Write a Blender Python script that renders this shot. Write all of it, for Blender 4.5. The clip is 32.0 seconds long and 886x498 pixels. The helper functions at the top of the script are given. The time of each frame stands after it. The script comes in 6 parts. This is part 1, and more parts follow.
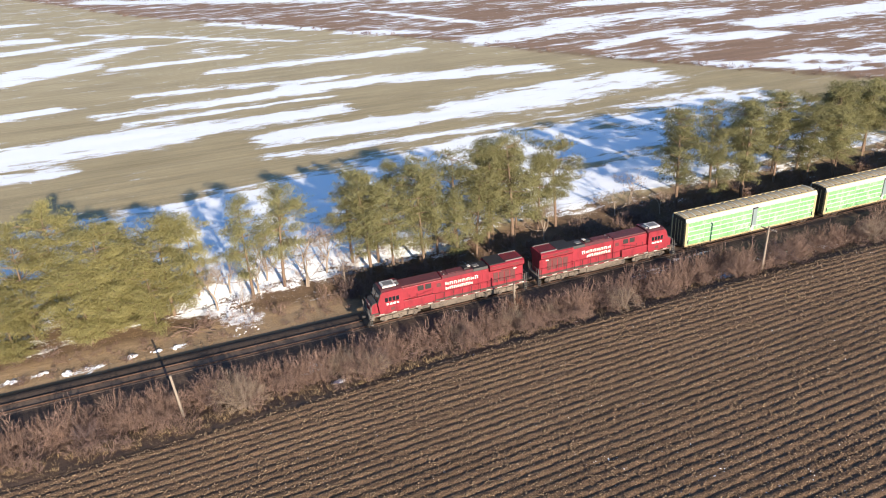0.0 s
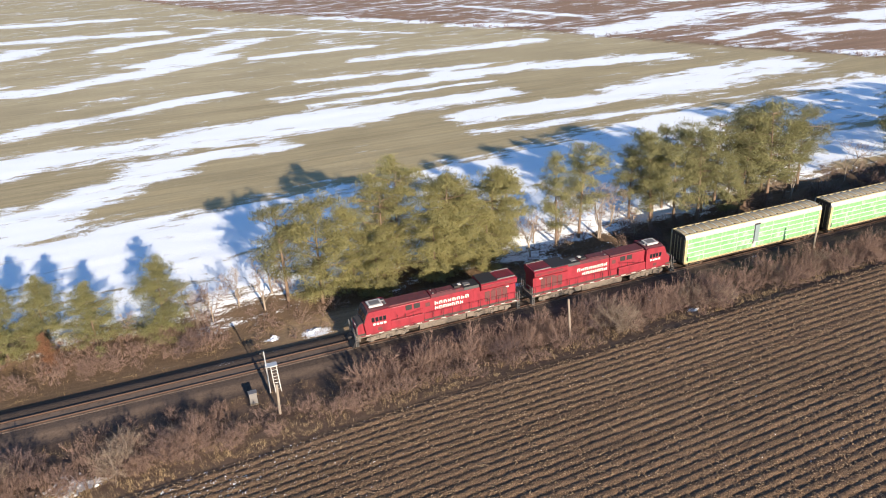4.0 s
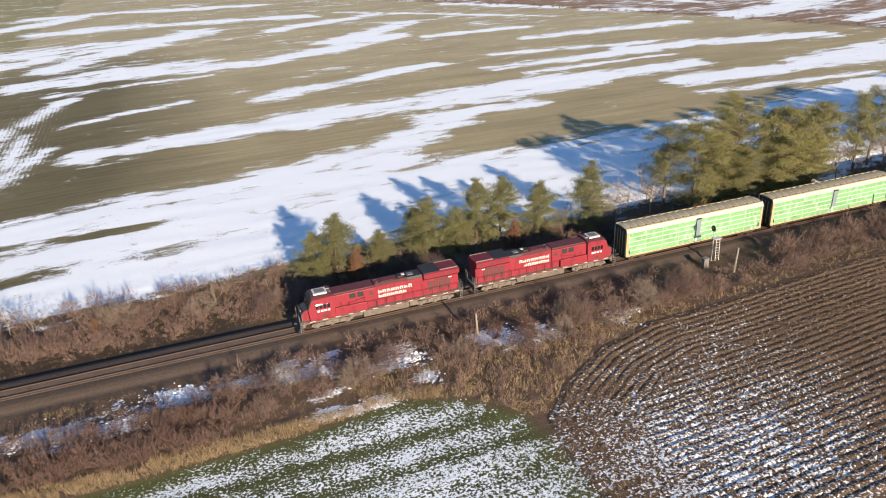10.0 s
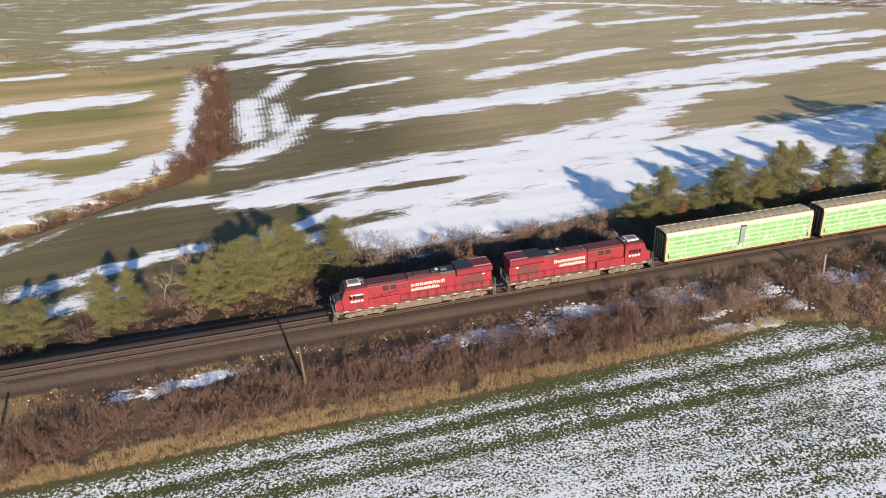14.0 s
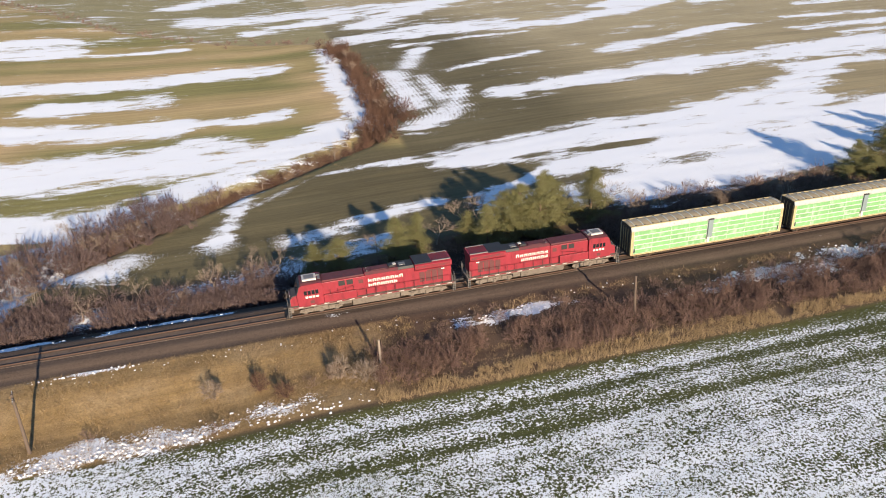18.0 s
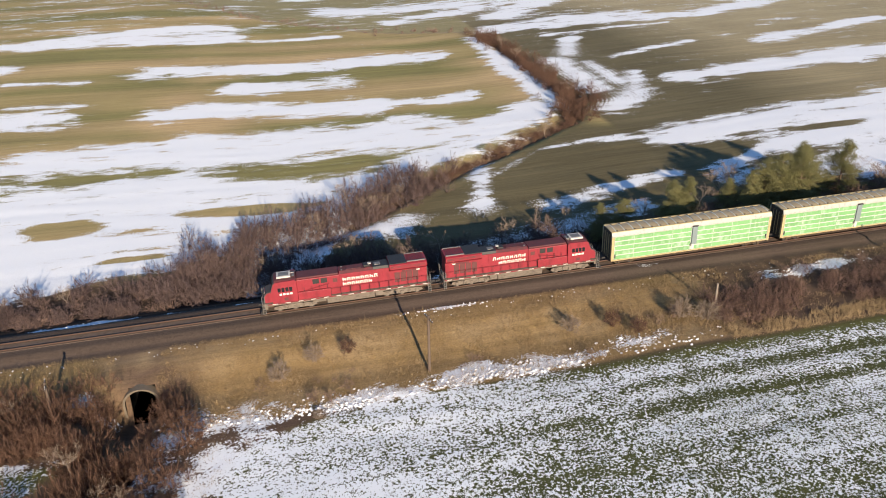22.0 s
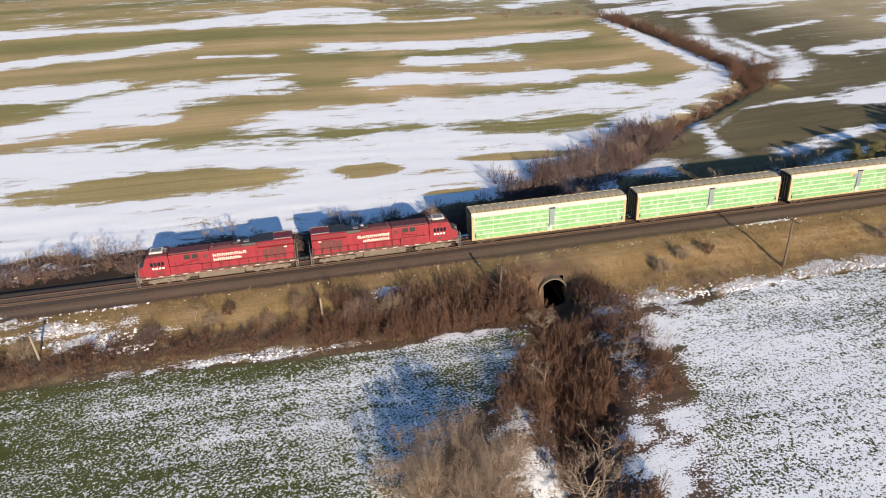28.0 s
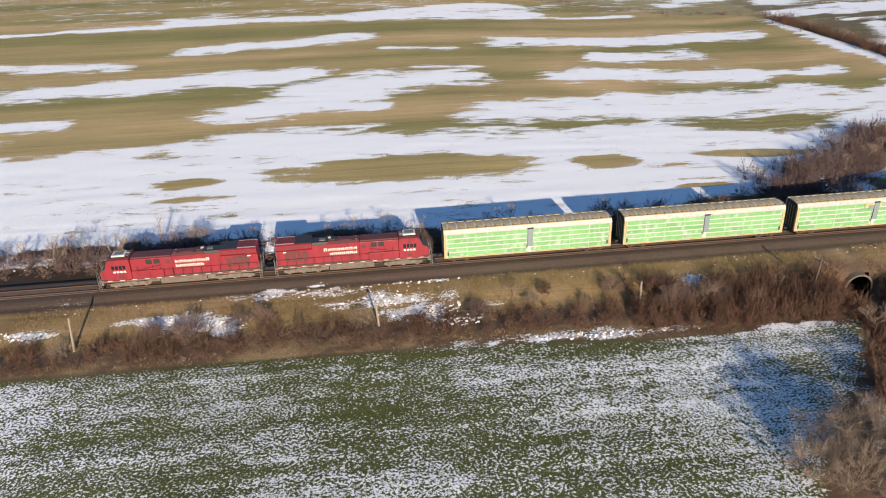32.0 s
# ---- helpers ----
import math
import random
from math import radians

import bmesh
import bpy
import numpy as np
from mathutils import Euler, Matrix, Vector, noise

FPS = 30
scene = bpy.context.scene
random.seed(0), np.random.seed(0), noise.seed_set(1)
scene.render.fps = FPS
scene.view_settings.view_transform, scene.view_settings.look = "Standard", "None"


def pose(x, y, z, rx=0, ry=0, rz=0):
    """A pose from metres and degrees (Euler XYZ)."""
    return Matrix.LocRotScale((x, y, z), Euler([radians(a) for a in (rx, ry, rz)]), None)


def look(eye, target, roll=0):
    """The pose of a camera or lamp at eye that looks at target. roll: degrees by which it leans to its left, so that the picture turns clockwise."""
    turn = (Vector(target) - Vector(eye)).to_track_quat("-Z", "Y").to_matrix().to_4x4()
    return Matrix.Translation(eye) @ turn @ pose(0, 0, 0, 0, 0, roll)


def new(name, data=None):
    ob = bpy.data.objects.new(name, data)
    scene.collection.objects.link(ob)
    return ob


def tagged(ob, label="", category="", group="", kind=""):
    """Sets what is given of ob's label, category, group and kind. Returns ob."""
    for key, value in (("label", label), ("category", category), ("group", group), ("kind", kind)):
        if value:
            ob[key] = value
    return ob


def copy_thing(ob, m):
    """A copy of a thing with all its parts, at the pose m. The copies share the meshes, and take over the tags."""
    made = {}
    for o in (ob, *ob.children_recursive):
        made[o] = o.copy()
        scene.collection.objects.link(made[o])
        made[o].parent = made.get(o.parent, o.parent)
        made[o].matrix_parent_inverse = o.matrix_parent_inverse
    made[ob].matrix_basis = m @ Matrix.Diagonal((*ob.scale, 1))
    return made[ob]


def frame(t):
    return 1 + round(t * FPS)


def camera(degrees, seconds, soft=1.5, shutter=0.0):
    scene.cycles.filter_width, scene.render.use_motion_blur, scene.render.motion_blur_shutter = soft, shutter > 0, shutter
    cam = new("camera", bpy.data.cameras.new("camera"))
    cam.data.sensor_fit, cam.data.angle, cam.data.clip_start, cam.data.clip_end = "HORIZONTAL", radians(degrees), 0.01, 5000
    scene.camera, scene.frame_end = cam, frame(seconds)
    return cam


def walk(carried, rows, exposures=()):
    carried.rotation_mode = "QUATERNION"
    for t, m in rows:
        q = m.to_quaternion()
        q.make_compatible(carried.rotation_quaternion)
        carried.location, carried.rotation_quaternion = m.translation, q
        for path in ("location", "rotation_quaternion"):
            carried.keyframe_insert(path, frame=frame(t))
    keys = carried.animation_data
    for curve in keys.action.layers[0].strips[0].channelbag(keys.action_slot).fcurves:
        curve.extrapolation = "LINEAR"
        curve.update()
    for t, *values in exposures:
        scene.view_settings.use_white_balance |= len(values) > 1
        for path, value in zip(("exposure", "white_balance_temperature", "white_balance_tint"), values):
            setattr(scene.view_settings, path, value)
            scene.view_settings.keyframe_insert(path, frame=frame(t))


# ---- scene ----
cam = camera(61.38, 32.0, 1.0)
ROWS = [
    (0.0, -0.00, -76.95, 45.63, 64.88, 2.83, -21.45),
    (0.5, -5.16, -76.46, 45.65, 64.93, 2.81, -21.36),
    (1.0, -10.37, -76.05, 45.66, 64.95, 2.78, -21.28),
    (1.5, -15.63, -75.72, 45.68, 64.99, 2.76, -21.21),
    (2.0, -20.96, -75.43, 45.69, 64.96, 2.73, -21.21),
    (2.5, -26.34, -75.09, 45.70, 64.97, 2.74, -21.20),
    (3.0, -31.75, -74.71, 45.74, 65.02, 2.77, -21.16),
    (3.5, -37.19, -74.33, 45.79, 65.09, 2.80, -21.07),
    (5.5, -58.99, -73.98, 46.02, 65.06, 2.60, -21.15),
    (6.0, -64.12, -74.19, 46.12, 65.13, 2.61, -21.13),
    (6.5, -69.18, -74.56, 46.22, 65.13, 2.59, -21.11),
    (7.0, -74.20, -75.14, 46.29, 65.14, 2.55, -21.09),
    (7.5, -79.18, -75.93, 46.33, 65.12, 2.53, -21.06),
    (8.0, -84.18, -76.87, 46.33, 65.09, 2.52, -21.07),
    (8.5, -89.21, -77.88, 46.30, 65.08, 2.49, -21.09),
    (9.0, -94.23, -78.85, 46.24, 65.06, 2.48, -21.13),
    (9.5, -99.26, -79.66, 46.18, 65.04, 2.48, -21.14),
    (10.0, -104.32, -80.28, 46.14, 65.04, 2.52, -20.55),
    (10.5, -109.38, -80.75, 46.12, 65.01, 2.52, -20.18),
    (11.0, -114.51, -81.09, 46.13, 64.95, 2.59, -20.18),
    (11.5, -119.70, -81.36, 46.17, 64.90, 2.60, -20.16),
    (12.0, -124.92, -81.59, 46.22, 64.88, 2.60, -20.15),
    (12.5, -130.13, -81.80, 46.26, 64.88, 2.62, -19.81),
    (13.0, -135.28, -81.99, 46.28, 64.90, 2.60, -18.70),
    (13.5, -140.35, -82.14, 46.27, 65.02, 2.55, -16.10),
    (14.0, -145.38, -82.30, 46.26, 65.06, 2.52, -15.11),
    (14.5, -150.39, -82.47, 46.24, 65.03, 2.52, -14.99),
    (16.5, -169.81, -82.46, 46.06, 64.94, 2.50, -14.92),
    (17.0, -174.53, -82.23, 46.04, 64.19, 2.53, -14.96),
    (17.5, -179.23, -81.98, 46.04, 64.08, 2.52, -14.94),
    (18.0, -183.92, -81.70, 46.05, 64.07, 2.55, -14.95),
    (18.5, -188.62, -81.44, 46.07, 64.08, 2.58, -14.87),
    (19.0, -193.33, -81.30, 46.08, 64.09, 2.58, -14.87),
    (19.5, -198.06, -81.39, 46.07, 64.05, 2.57, -14.88),
    (20.0, -202.80, -81.70, 46.06, 64.06, 2.54, -14.92),
    (20.5, -207.52, -82.18, 46.04, 64.02, 2.50, -14.98),
    (21.0, -212.24, -82.69, 46.01, 64.00, 2.50, -15.10),
    (21.5, -216.90, -83.09, 45.96, 64.02, 2.49, -14.88),
    (22.0, -221.45, -83.33, 45.91, 64.17, 2.43, -12.01),
    (22.5, -225.96, -83.54, 45.88, 64.19, 2.40, -12.01),
    (23.0, -230.42, -83.77, 45.86, 64.18, 2.40, -12.04),
    (23.5, -234.81, -84.12, 45.84, 64.21, 2.39, -12.02),
    (24.0, -239.11, -84.69, 45.84, 64.20, 2.31, -12.01),
    (24.5, -243.39, -85.53, 45.83, 64.22, 2.29, -12.03),
    (25.0, -247.68, -86.61, 45.82, 64.19, 2.28, -12.03),
    (25.5, -251.96, -87.82, 45.81, 64.19, 2.28, -12.00),
    (27.5, -268.64, -93.32, 45.96, 63.92, 2.23, -12.00),
    (28.0, -272.77, -93.93, 45.91, 63.94, 2.19, -12.04),
    (28.5, -276.93, -94.29, 45.86, 63.96, 2.16, -12.09),
    (29.0, -281.12, -94.35, 45.80, 63.97, 2.15, -12.10),
    (29.5, -285.27, -94.14, 45.74, 64.10, 2.06, -9.39),
    (30.0, -289.29, -93.74, 45.69, 64.20, 1.88, -7.23),
    (30.5, -293.25, -93.19, 45.65, 64.19, 1.80, -7.20),
    (31.0, -297.16, -92.56, 45.63, 64.18, 1.80, -7.26),
    (31.5, -301.06, -91.85, 45.62, 64.18, 1.77, -7.19),
    (32.0, -304.92, -91.10, 45.62, 64.18, 1.74, -6.57),
]
walk(cam, [(t, pose(x, y, z, rx, ry, rz)) for t, x, y, z, rx, ry, rz in ROWS], ((0.0, 1.03, 6100, 11), (7.0, 0.9, 6200, 10.5), (10.0, 0.78, 6350, 10.5), (14.0, 0.72, 6500, 11.2), (19.0, 0.75, 6500, 12), (24.5, 0.52, 6500, 11.5), (28.0, 0.57, 6450, 11.5), (32.0, 0.51, 6400, 11.8)))

# ---- light ----
SUN_EL, SUN_AZ = 16.5, -83.0   # degrees; the azimuth counts from +x towards +y
world = bpy.data.worlds.new("sky")
scene.world = world
world.use_nodes = True
sky = world.node_tree.nodes.new("ShaderNodeTexSky")
sky.sky_type, sky.sun_disc = "NISHITA", False
sky.ozone_density, sky.dust_density = 4.0, 0.1
sky.sun_elevation, sky.sun_rotation = radians(SUN_EL), radians(90 - SUN_AZ)
world.node_tree.nodes["Background"].inputs[1].default_value = 0.1
world.node_tree.links.new(sky.outputs[0], world.node_tree.nodes["Background"].inputs[0])
sun = new("sun", bpy.data.lights.new("sun", "SUN"))
sun.data.energy, sun.data.angle, sun.data.color = 5.5, radians(0.5), (1.0, 0.815, 0.60)
sa, se = radians(SUN_AZ), radians(SUN_EL)
sun.matrix_world = look((math.cos(sa) * math.cos(se) * 300, math.sin(sa) * math.cos(se) * 300, math.sin(se) * 300), (0, 0, 0))

# ---- materials ----


def material(name, base, rough=0.8, metal=0.0, var=0.25, scale=2.0, dirt=None, dirt_amount=0.0, bump=0.0, bump_scale=20.0, streak=(1, 1, 1), random_tint=0.0, island_tint=0.0, spec=0.5, sheer=0.0):
    """A surface with grain at two scales, dirt in patches, fine relief, and some spread from piece to piece."""
    m = bpy.data.materials.new(name)
    m.use_nodes = True
    nt = m.node_tree
    N, L = nt.nodes, nt.links
    bsdf = N["Principled BSDF"]
    tc = N.new("ShaderNodeTexCoord")
    mp = N.new("ShaderNodeMapping")
    mp.inputs["Scale"].default_value = streak
    if random_tint:
        own, shift = N.new("ShaderNodeObjectInfo"), N.new("ShaderNodeVectorMath")
        shift.operation = "MULTIPLY_ADD"
        L.new(own.outputs["Random"], shift.inputs[0])
        shift.inputs[1].default_value = (61.0, 37.0, 83.0)
        L.new(tc.outputs["Object"], shift.inputs[2])
        L.new(shift.outputs[0], mp.inputs["Vector"])
    else:
        L.new(tc.outputs["Object"], mp.inputs["Vector"])

    def noise_node(s, detail=4.0):
        n = N.new("ShaderNodeTexNoise")
        n.inputs["Scale"].default_value, n.inputs["Detail"].default_value = s, detail
        L.new(mp.outputs[0], n.inputs["Vector"])
        return n.outputs["Fac"]

    def calc(op, a, b):
        n = N.new("ShaderNodeMath")
        n.operation = op
        for k, q in enumerate((a, b)):
            if isinstance(q, (int, float)):
                n.inputs[k].default_value = q
            else:
                L.new(q, n.inputs[k])
        return n.outputs[0]

    f = calc("ADD", calc("MULTIPLY", noise_node(scale), var * 1.3), calc("MULTIPLY", noise_node(scale * 7), var * 0.9))
    f = calc("ADD", f, 1.0 - var * 1.1)
    if random_tint:
        oi = N.new("ShaderNodeObjectInfo")
        f = calc("ADD", f, calc("MULTIPLY", calc("SUBTRACT", oi.outputs["Random"], 0.5), random_tint))
    if island_tint:
        gi = N.new("ShaderNodeNewGeometry")
        f = calc("ADD", f, calc("MULTIPLY", calc("SUBTRACT", gi.outputs["Random Per Island"], 0.5), island_tint))
    mul = N.new("ShaderNodeMixRGB")
    mul.blend_type, mul.inputs[0].default_value = "MULTIPLY", 1.0
    mul.inputs[1].default_value = (*base, 1)
    L.new(f, mul.inputs[2])
    col = mul.outputs[0]
    if dirt:
        mx = N.new("ShaderNodeMixRGB")
        ramp = N.new("ShaderNodeMapRange")
        ramp.inputs["From Min"].default_value, ramp.inputs["From Max"].default_value = 0.62 - dirt_amount * 0.3, 0.8 - dirt_amount * 0.2
        L.new(noise_node(scale * 1.7, 6.0), ramp.inputs["Value"])
        L.new(ramp.outputs[0], mx.inputs[0])
        L.new(col, mx.inputs[1])
        mx.inputs[2].default_value = (*dirt, 1)
        col = mx.outputs[0]
    L.new(col, bsdf.inputs["Base Color"])
    bsdf.inputs["Roughness"].default_value, bsdf.inputs["Metallic"].default_value = rough, metal
    bsdf.inputs["Specular IOR Level"].default_value = spec
    if bump:
        b = N.new("ShaderNodeBump")
        b.inputs["Strength"].default_value, b.inputs["Distance"].default_value = bump, 0.05
        L.new(noise_node(bump_scale), b.inputs["Height"])
        L.new(b.outputs[0], bsdf.inputs["Normal"])
    if sheer:
        thin, both = N.new("ShaderNodeBsdfTranslucent"), N.new("ShaderNodeMixShader")
        L.new(col, thin.inputs["Color"])
        both.inputs[0].default_value = sheer
        L.new(bsdf.outputs[0], both.inputs[1])
        L.new(thin.outputs[0], both.inputs[2])
        L.new(both.outputs[0], N["Material Output"].inputs["Surface"])
    return m


def land_material(name, grain_x, grain_y, bump, speckle=1.1, fine_scale=4.7):
    """Ground: the cover's colour comes from the sheet, snow lies where its own map and fine noise say."""
    m = bpy.data.materials.new(name)
    m.use_nodes = True
    nt = m.node_tree
    N, L = nt.nodes, nt.links
    bsdf = N["Principled BSDF"]
    tc = N.new("ShaderNodeTexCoord")

    def noise_node(s, sx=1.0, sy=1.0, detail=4.0, rough=0.5):
        mp = N.new("ShaderNodeMapping")
        mp.inputs["Scale"].default_value = (sx, sy, 1)
        L.new(tc.outputs["Object"], mp.inputs["Vector"])
        n = N.new("ShaderNodeTexNoise")
        n.inputs["Scale"].default_value, n.inputs["Detail"].default_value, n.inputs["Roughness"].default_value = s, detail, rough
        L.new(mp.outputs[0], n.inputs["Vector"])
        return n.outputs["Fac"]

    def calc(op, a, b):
        n = N.new("ShaderNodeMath")
        n.operation = op
        for k, q in enumerate((a, b)):
            if isinstance(q, (int, float)):
                n.inputs[k].default_value = q
            else:
                L.new(q, n.inputs[k])
        return n.outputs[0]

    def spread(q, amount):
        return calc("MULTIPLY", calc("SUBTRACT", q, 0.5), amount)

    cover, snow, rows, drill, combing = [N.new("ShaderNodeAttribute") for _ in range(5)]
    cover.attribute_name, snow.attribute_name, rows.attribute_name, drill.attribute_name, combing.attribute_name = "cover", "snow", "tilth", "drill", "combing"

    def furrow(per_metre, wobble):
        """Even lines across the tillage, from -1 to 1."""
        v = calc("ADD", calc("MULTIPLY", drill.outputs["Fac"], 2 * math.pi * per_metre), calc("MULTIPLY", wobble, 5.0))
        return calc("SINE", v, 0.0)

    fine = noise_node(fine_scale, grain_x, grain_y, 3.0, 0.65)
    streak = noise_node(0.27, 0.36, 1.15, 6.0, 0.66)
    mid = noise_node(0.09, 0.5, 1.2, 4.0)
    lines = noise_node(1.0, 0.015, 1.0, 4.0, 0.75)
    grit = noise_node(9.0, 1, 1, 2.0)
    broad = noise_node(0.045, 0.6, 1.5, 3.0, 0.55)
    open_ground = calc("SUBTRACT", 1.15, rows.outputs["Fac"])
    s = calc("ADD", snow.outputs["Fac"], calc("MULTIPLY", spread(fine, 7.0), rows.outputs["Fac"]))
    s = calc("ADD", s, calc("MULTIPLY", calc("ADD", spread(streak, 5.0), spread(broad, 2.8)), open_ground))
    s = calc("ADD", s, calc("MULTIPLY", spread(noise_node(0.8, 0.7, 1.1, 3.0), 1.8), rows.outputs["Fac"]))
    s = calc("ADD", s, calc("MULTIPLY", spread(noise_node(1.1, 0.3, 1.2, 3.0, 0.6), 1.3), open_ground))
    combed = calc("MULTIPLY", calc("MULTIPLY", furrow(1.0, mid), noise_node(0.11, 1, 1, 3.0)), combing.outputs["Fac"])
    s = calc("ADD", s, calc("MULTIPLY", combed, 0.4))
    s = calc("ADD", s, calc("MULTIPLY", spread(noise_node(0.8, 0.09, 1.2, 3.0), 0.9), calc("GREATER_THAN", rows.outputs["Fac"], 0.9)))
    s = calc("ADD", s, spread(grit, 1.2))
    ramp = N.new("ShaderNodeMapRange")
    ramp.inputs["From Min"].default_value, ramp.inputs["From Max"].default_value = -0.08, 0.18
    L.new(s, ramp.inputs["Value"])
    tone = calc("ADD", calc("ADD", spread(mid, 0.5), spread(lines, 1.0)), calc("ADD", spread(grit, speckle), spread(fine, 0.8)))
    tone = calc("ADD", tone, calc("MULTIPLY", combed, 0.12))
    tone = calc("MAXIMUM", calc("ADD", tone, 1.0), 0.25)
    mul = N.new("ShaderNodeMixRGB")
    mul.blend_type, mul.inputs[0].default_value = "MULTIPLY", 1.0
    L.new(cover.outputs["Color"], mul.inputs[1])
    L.new(tone, mul.inputs[2])
    mx = N.new("ShaderNodeMixRGB")
    L.new(ramp.outputs[0], mx.inputs[0])
    L.new(mul.outputs[0], mx.inputs[1])
    mx.inputs[2].default_value = (0.83, 0.875, 0.92, 1)
    L.new(mx.outputs[0], bsdf.inputs["Base Color"])
    bsdf.inputs["Roughness"].default_value = 0.95
    bsdf.inputs["Specular IOR Level"].default_value = 0.15
    b = N.new("ShaderNodeBump")
    b.inputs["Strength"].default_value, b.inputs["Distance"].default_value = bump, 0.12
    h = calc("ADD", calc("ADD", fine, calc("MULTIPLY", grit, 0.5)), calc("MULTIPLY", ramp.outputs[0], 0.5))
    L.new(h, b.inputs["Height"])
    L.new(b.outputs[0], bsdf.inputs["Normal"])
    return m


LAND = land_material("land", 0.85, 0.9, 0.4, 1.1, 4.4)
TILLED = land_material("tilled_soil", 0.9, 1.1, 0.7, 2.4, 3.4)
RED = material("red_paint", (0.235, 0.018, 0.03), 0.5, var=0.3, scale=0.7, dirt=(0.15, 0.012, 0.02), dirt_amount=0.3, streak=(1, 1, 0.35))
RED_DULL = material("faded_red_paint", (0.17, 0.014, 0.022), 0.6, var=0.35, scale=0.8, dirt=(0.06, 0.03, 0.03), dirt_amount=0.5)
ROOF_DARK = material("sooty_roof", (0.085, 0.024, 0.027), 0.7, var=0.5, scale=1.2, dirt=(0.14, 0.02, 0.025), dirt_amount=0.3)
GREY_METAL = material("grey_metal", (0.2, 0.19, 0.18), 0.55, 0.4, var=0.35, scale=3)
NOSE_BLACK = material("matt_black_paint", (0.05, 0.043, 0.043), 0.75, var=0.4, scale=2)
UNDER = material("dusty_running_gear", (0.16, 0.132, 0.106), 0.9, var=0.35, scale=1.6, dirt=(0.09, 0.073, 0.06), dirt_amount=0.4)
BLACK = material("black_iron", (0.02, 0.018, 0.018), 0.6, var=0.4, scale=3)
CREAM = material("cream_lettering", (0.66, 0.62, 0.55), 0.6, var=0.15, scale=3)
WHITE = material("white_paint", (0.5, 0.48, 0.44), 0.6, var=0.2, scale=3)
GLASS = material("dark_glass", (0.015, 0.018, 0.022), 0.08, var=0.1, scale=1, spec=0.8)
GRILLE = material("grille", (0.10, 0.03, 0.03), 0.7, var=0.6, scale=5, streak=(6, 1, 1))
PANEL_GREEN = material("pale_green_paint", (0.16, 0.36, 0.145), 0.55, var=0.2, scale=0.9, dirt=(0.36, 0.48, 0.36), dirt_amount=0.3, random_tint=0.22, streak=(1, 1, 0.5))
RACK_CREAM = material("pale_rail_paint", (0.5, 0.54, 0.49), 0.6, var=0.2, scale=2, dirt=(0.3, 0.34, 0.25), dirt_amount=0.2)
RACK_GREY = material("weathered_grey_rail", (0.38, 0.38, 0.35), 0.6, 0.1, var=0.25, scale=1.5, dirt=(0.26, 0.25, 0.22), dirt_amount=0.3)
RACK_YELLOW = material("yellow_paint", (0.42, 0.345, 0.18), 0.6, var=0.25, scale=1.5, dirt=(0.36, 0.24, 0.1), dirt_amount=0.35)
RACK_ROOF = material("weathered_galvanised_roof", (0.4, 0.32, 0.19), 0.55, 0.1, var=0.25, scale=1.1, dirt=(0.3, 0.26, 0.19), dirt_amount=0.4)
RACK_PLATE = material("grey_blue_plate", (0.2, 0.25, 0.26), 0.5, 0.2, var=0.2, scale=2)
RACK_DARK = material("rusty_underframe", (0.055, 0.04, 0.03), 0.9, var=0.5, scale=2, dirt=(0.12, 0.08, 0.03), dirt_amount=0.4)
RUST_RAIL = material("rusty_rail", (0.10, 0.058, 0.04), 0.6, 0.3, var=0.3, scale=3)
FOULED = material("fouled_ballast", (0.15, 0.112, 0.086), 0.95, var=0.4, scale=1.1, dirt=(0.1, 0.073, 0.056), dirt_amount=0.3, bump=0.5, bump_scale=14.0, spec=0.1)
TIE = material("weathered_tie", (0.075, 0.058, 0.046), 0.95, var=0.5, scale=4, random_tint=0.5, bump=0.4)
OLD_WOOD = material("grey_pole_wood", (0.26, 0.215, 0.17), 0.9, var=0.35, scale=2, streak=(4, 4, 0.6), bump=0.3)
DARK_WOOD = material("dark_pole_wood", (0.11, 0.08, 0.06), 0.9, var=0.35, scale=2, streak=(4, 4, 0.6), bump=0.3)
CONCRETE = material("weathered_concrete", (0.14, 0.115, 0.085), 0.9, var=0.35, scale=1.5, dirt=(0.1, 0.085, 0.06), dirt_amount=0.4, bump=0.4)
STEEL = material("galvanised_steel", (0.55, 0.56, 0.56), 0.45, 0.5, var=0.2, scale=3)
BARK = material("pine_bark", (0.17, 0.115, 0.08), 0.95, var=0.45, scale=4, streak=(2, 2, 0.4), bump=0.5)
GREY_BARK = material("grey_bark", (0.27, 0.22, 0.17), 0.95, var=0.4, scale=4, streak=(2, 2, 0.4))
NEEDLES = material("pine_needles", (0.225, 0.215, 0.102), 0.75, var=0.4, scale=0.5, island_tint=0.5, random_tint=0.35, spec=0.2, sheer=0.35)
# brighter copy of NEEDLES; the bushy pines' sunlight is put into its colour
LIT_NEEDLES = material("lit_pine_needles", (0.285, 0.262, 0.112), 0.75, var=0.4, scale=0.5, island_tint=0.5, random_tint=0.35, spec=0.2, sheer=0.35)
SPRUCE = material("dense_needles", (0.222, 0.214, 0.096), 0.75, var=0.4, scale=0.5, island_tint=0.5, random_tint=0.3, spec=0.2, sheer=0.35)
RUSTY_NEEDLES = material("browned_needles", (0.19, 0.09, 0.045), 0.85, var=0.4, scale=0.6, island_tint=0.6)
STUBBLE = material("straw_residue", (0.21, 0.155, 0.103), 0.95, var=0.3, scale=1.0, island_tint=0.8, spec=0.1)
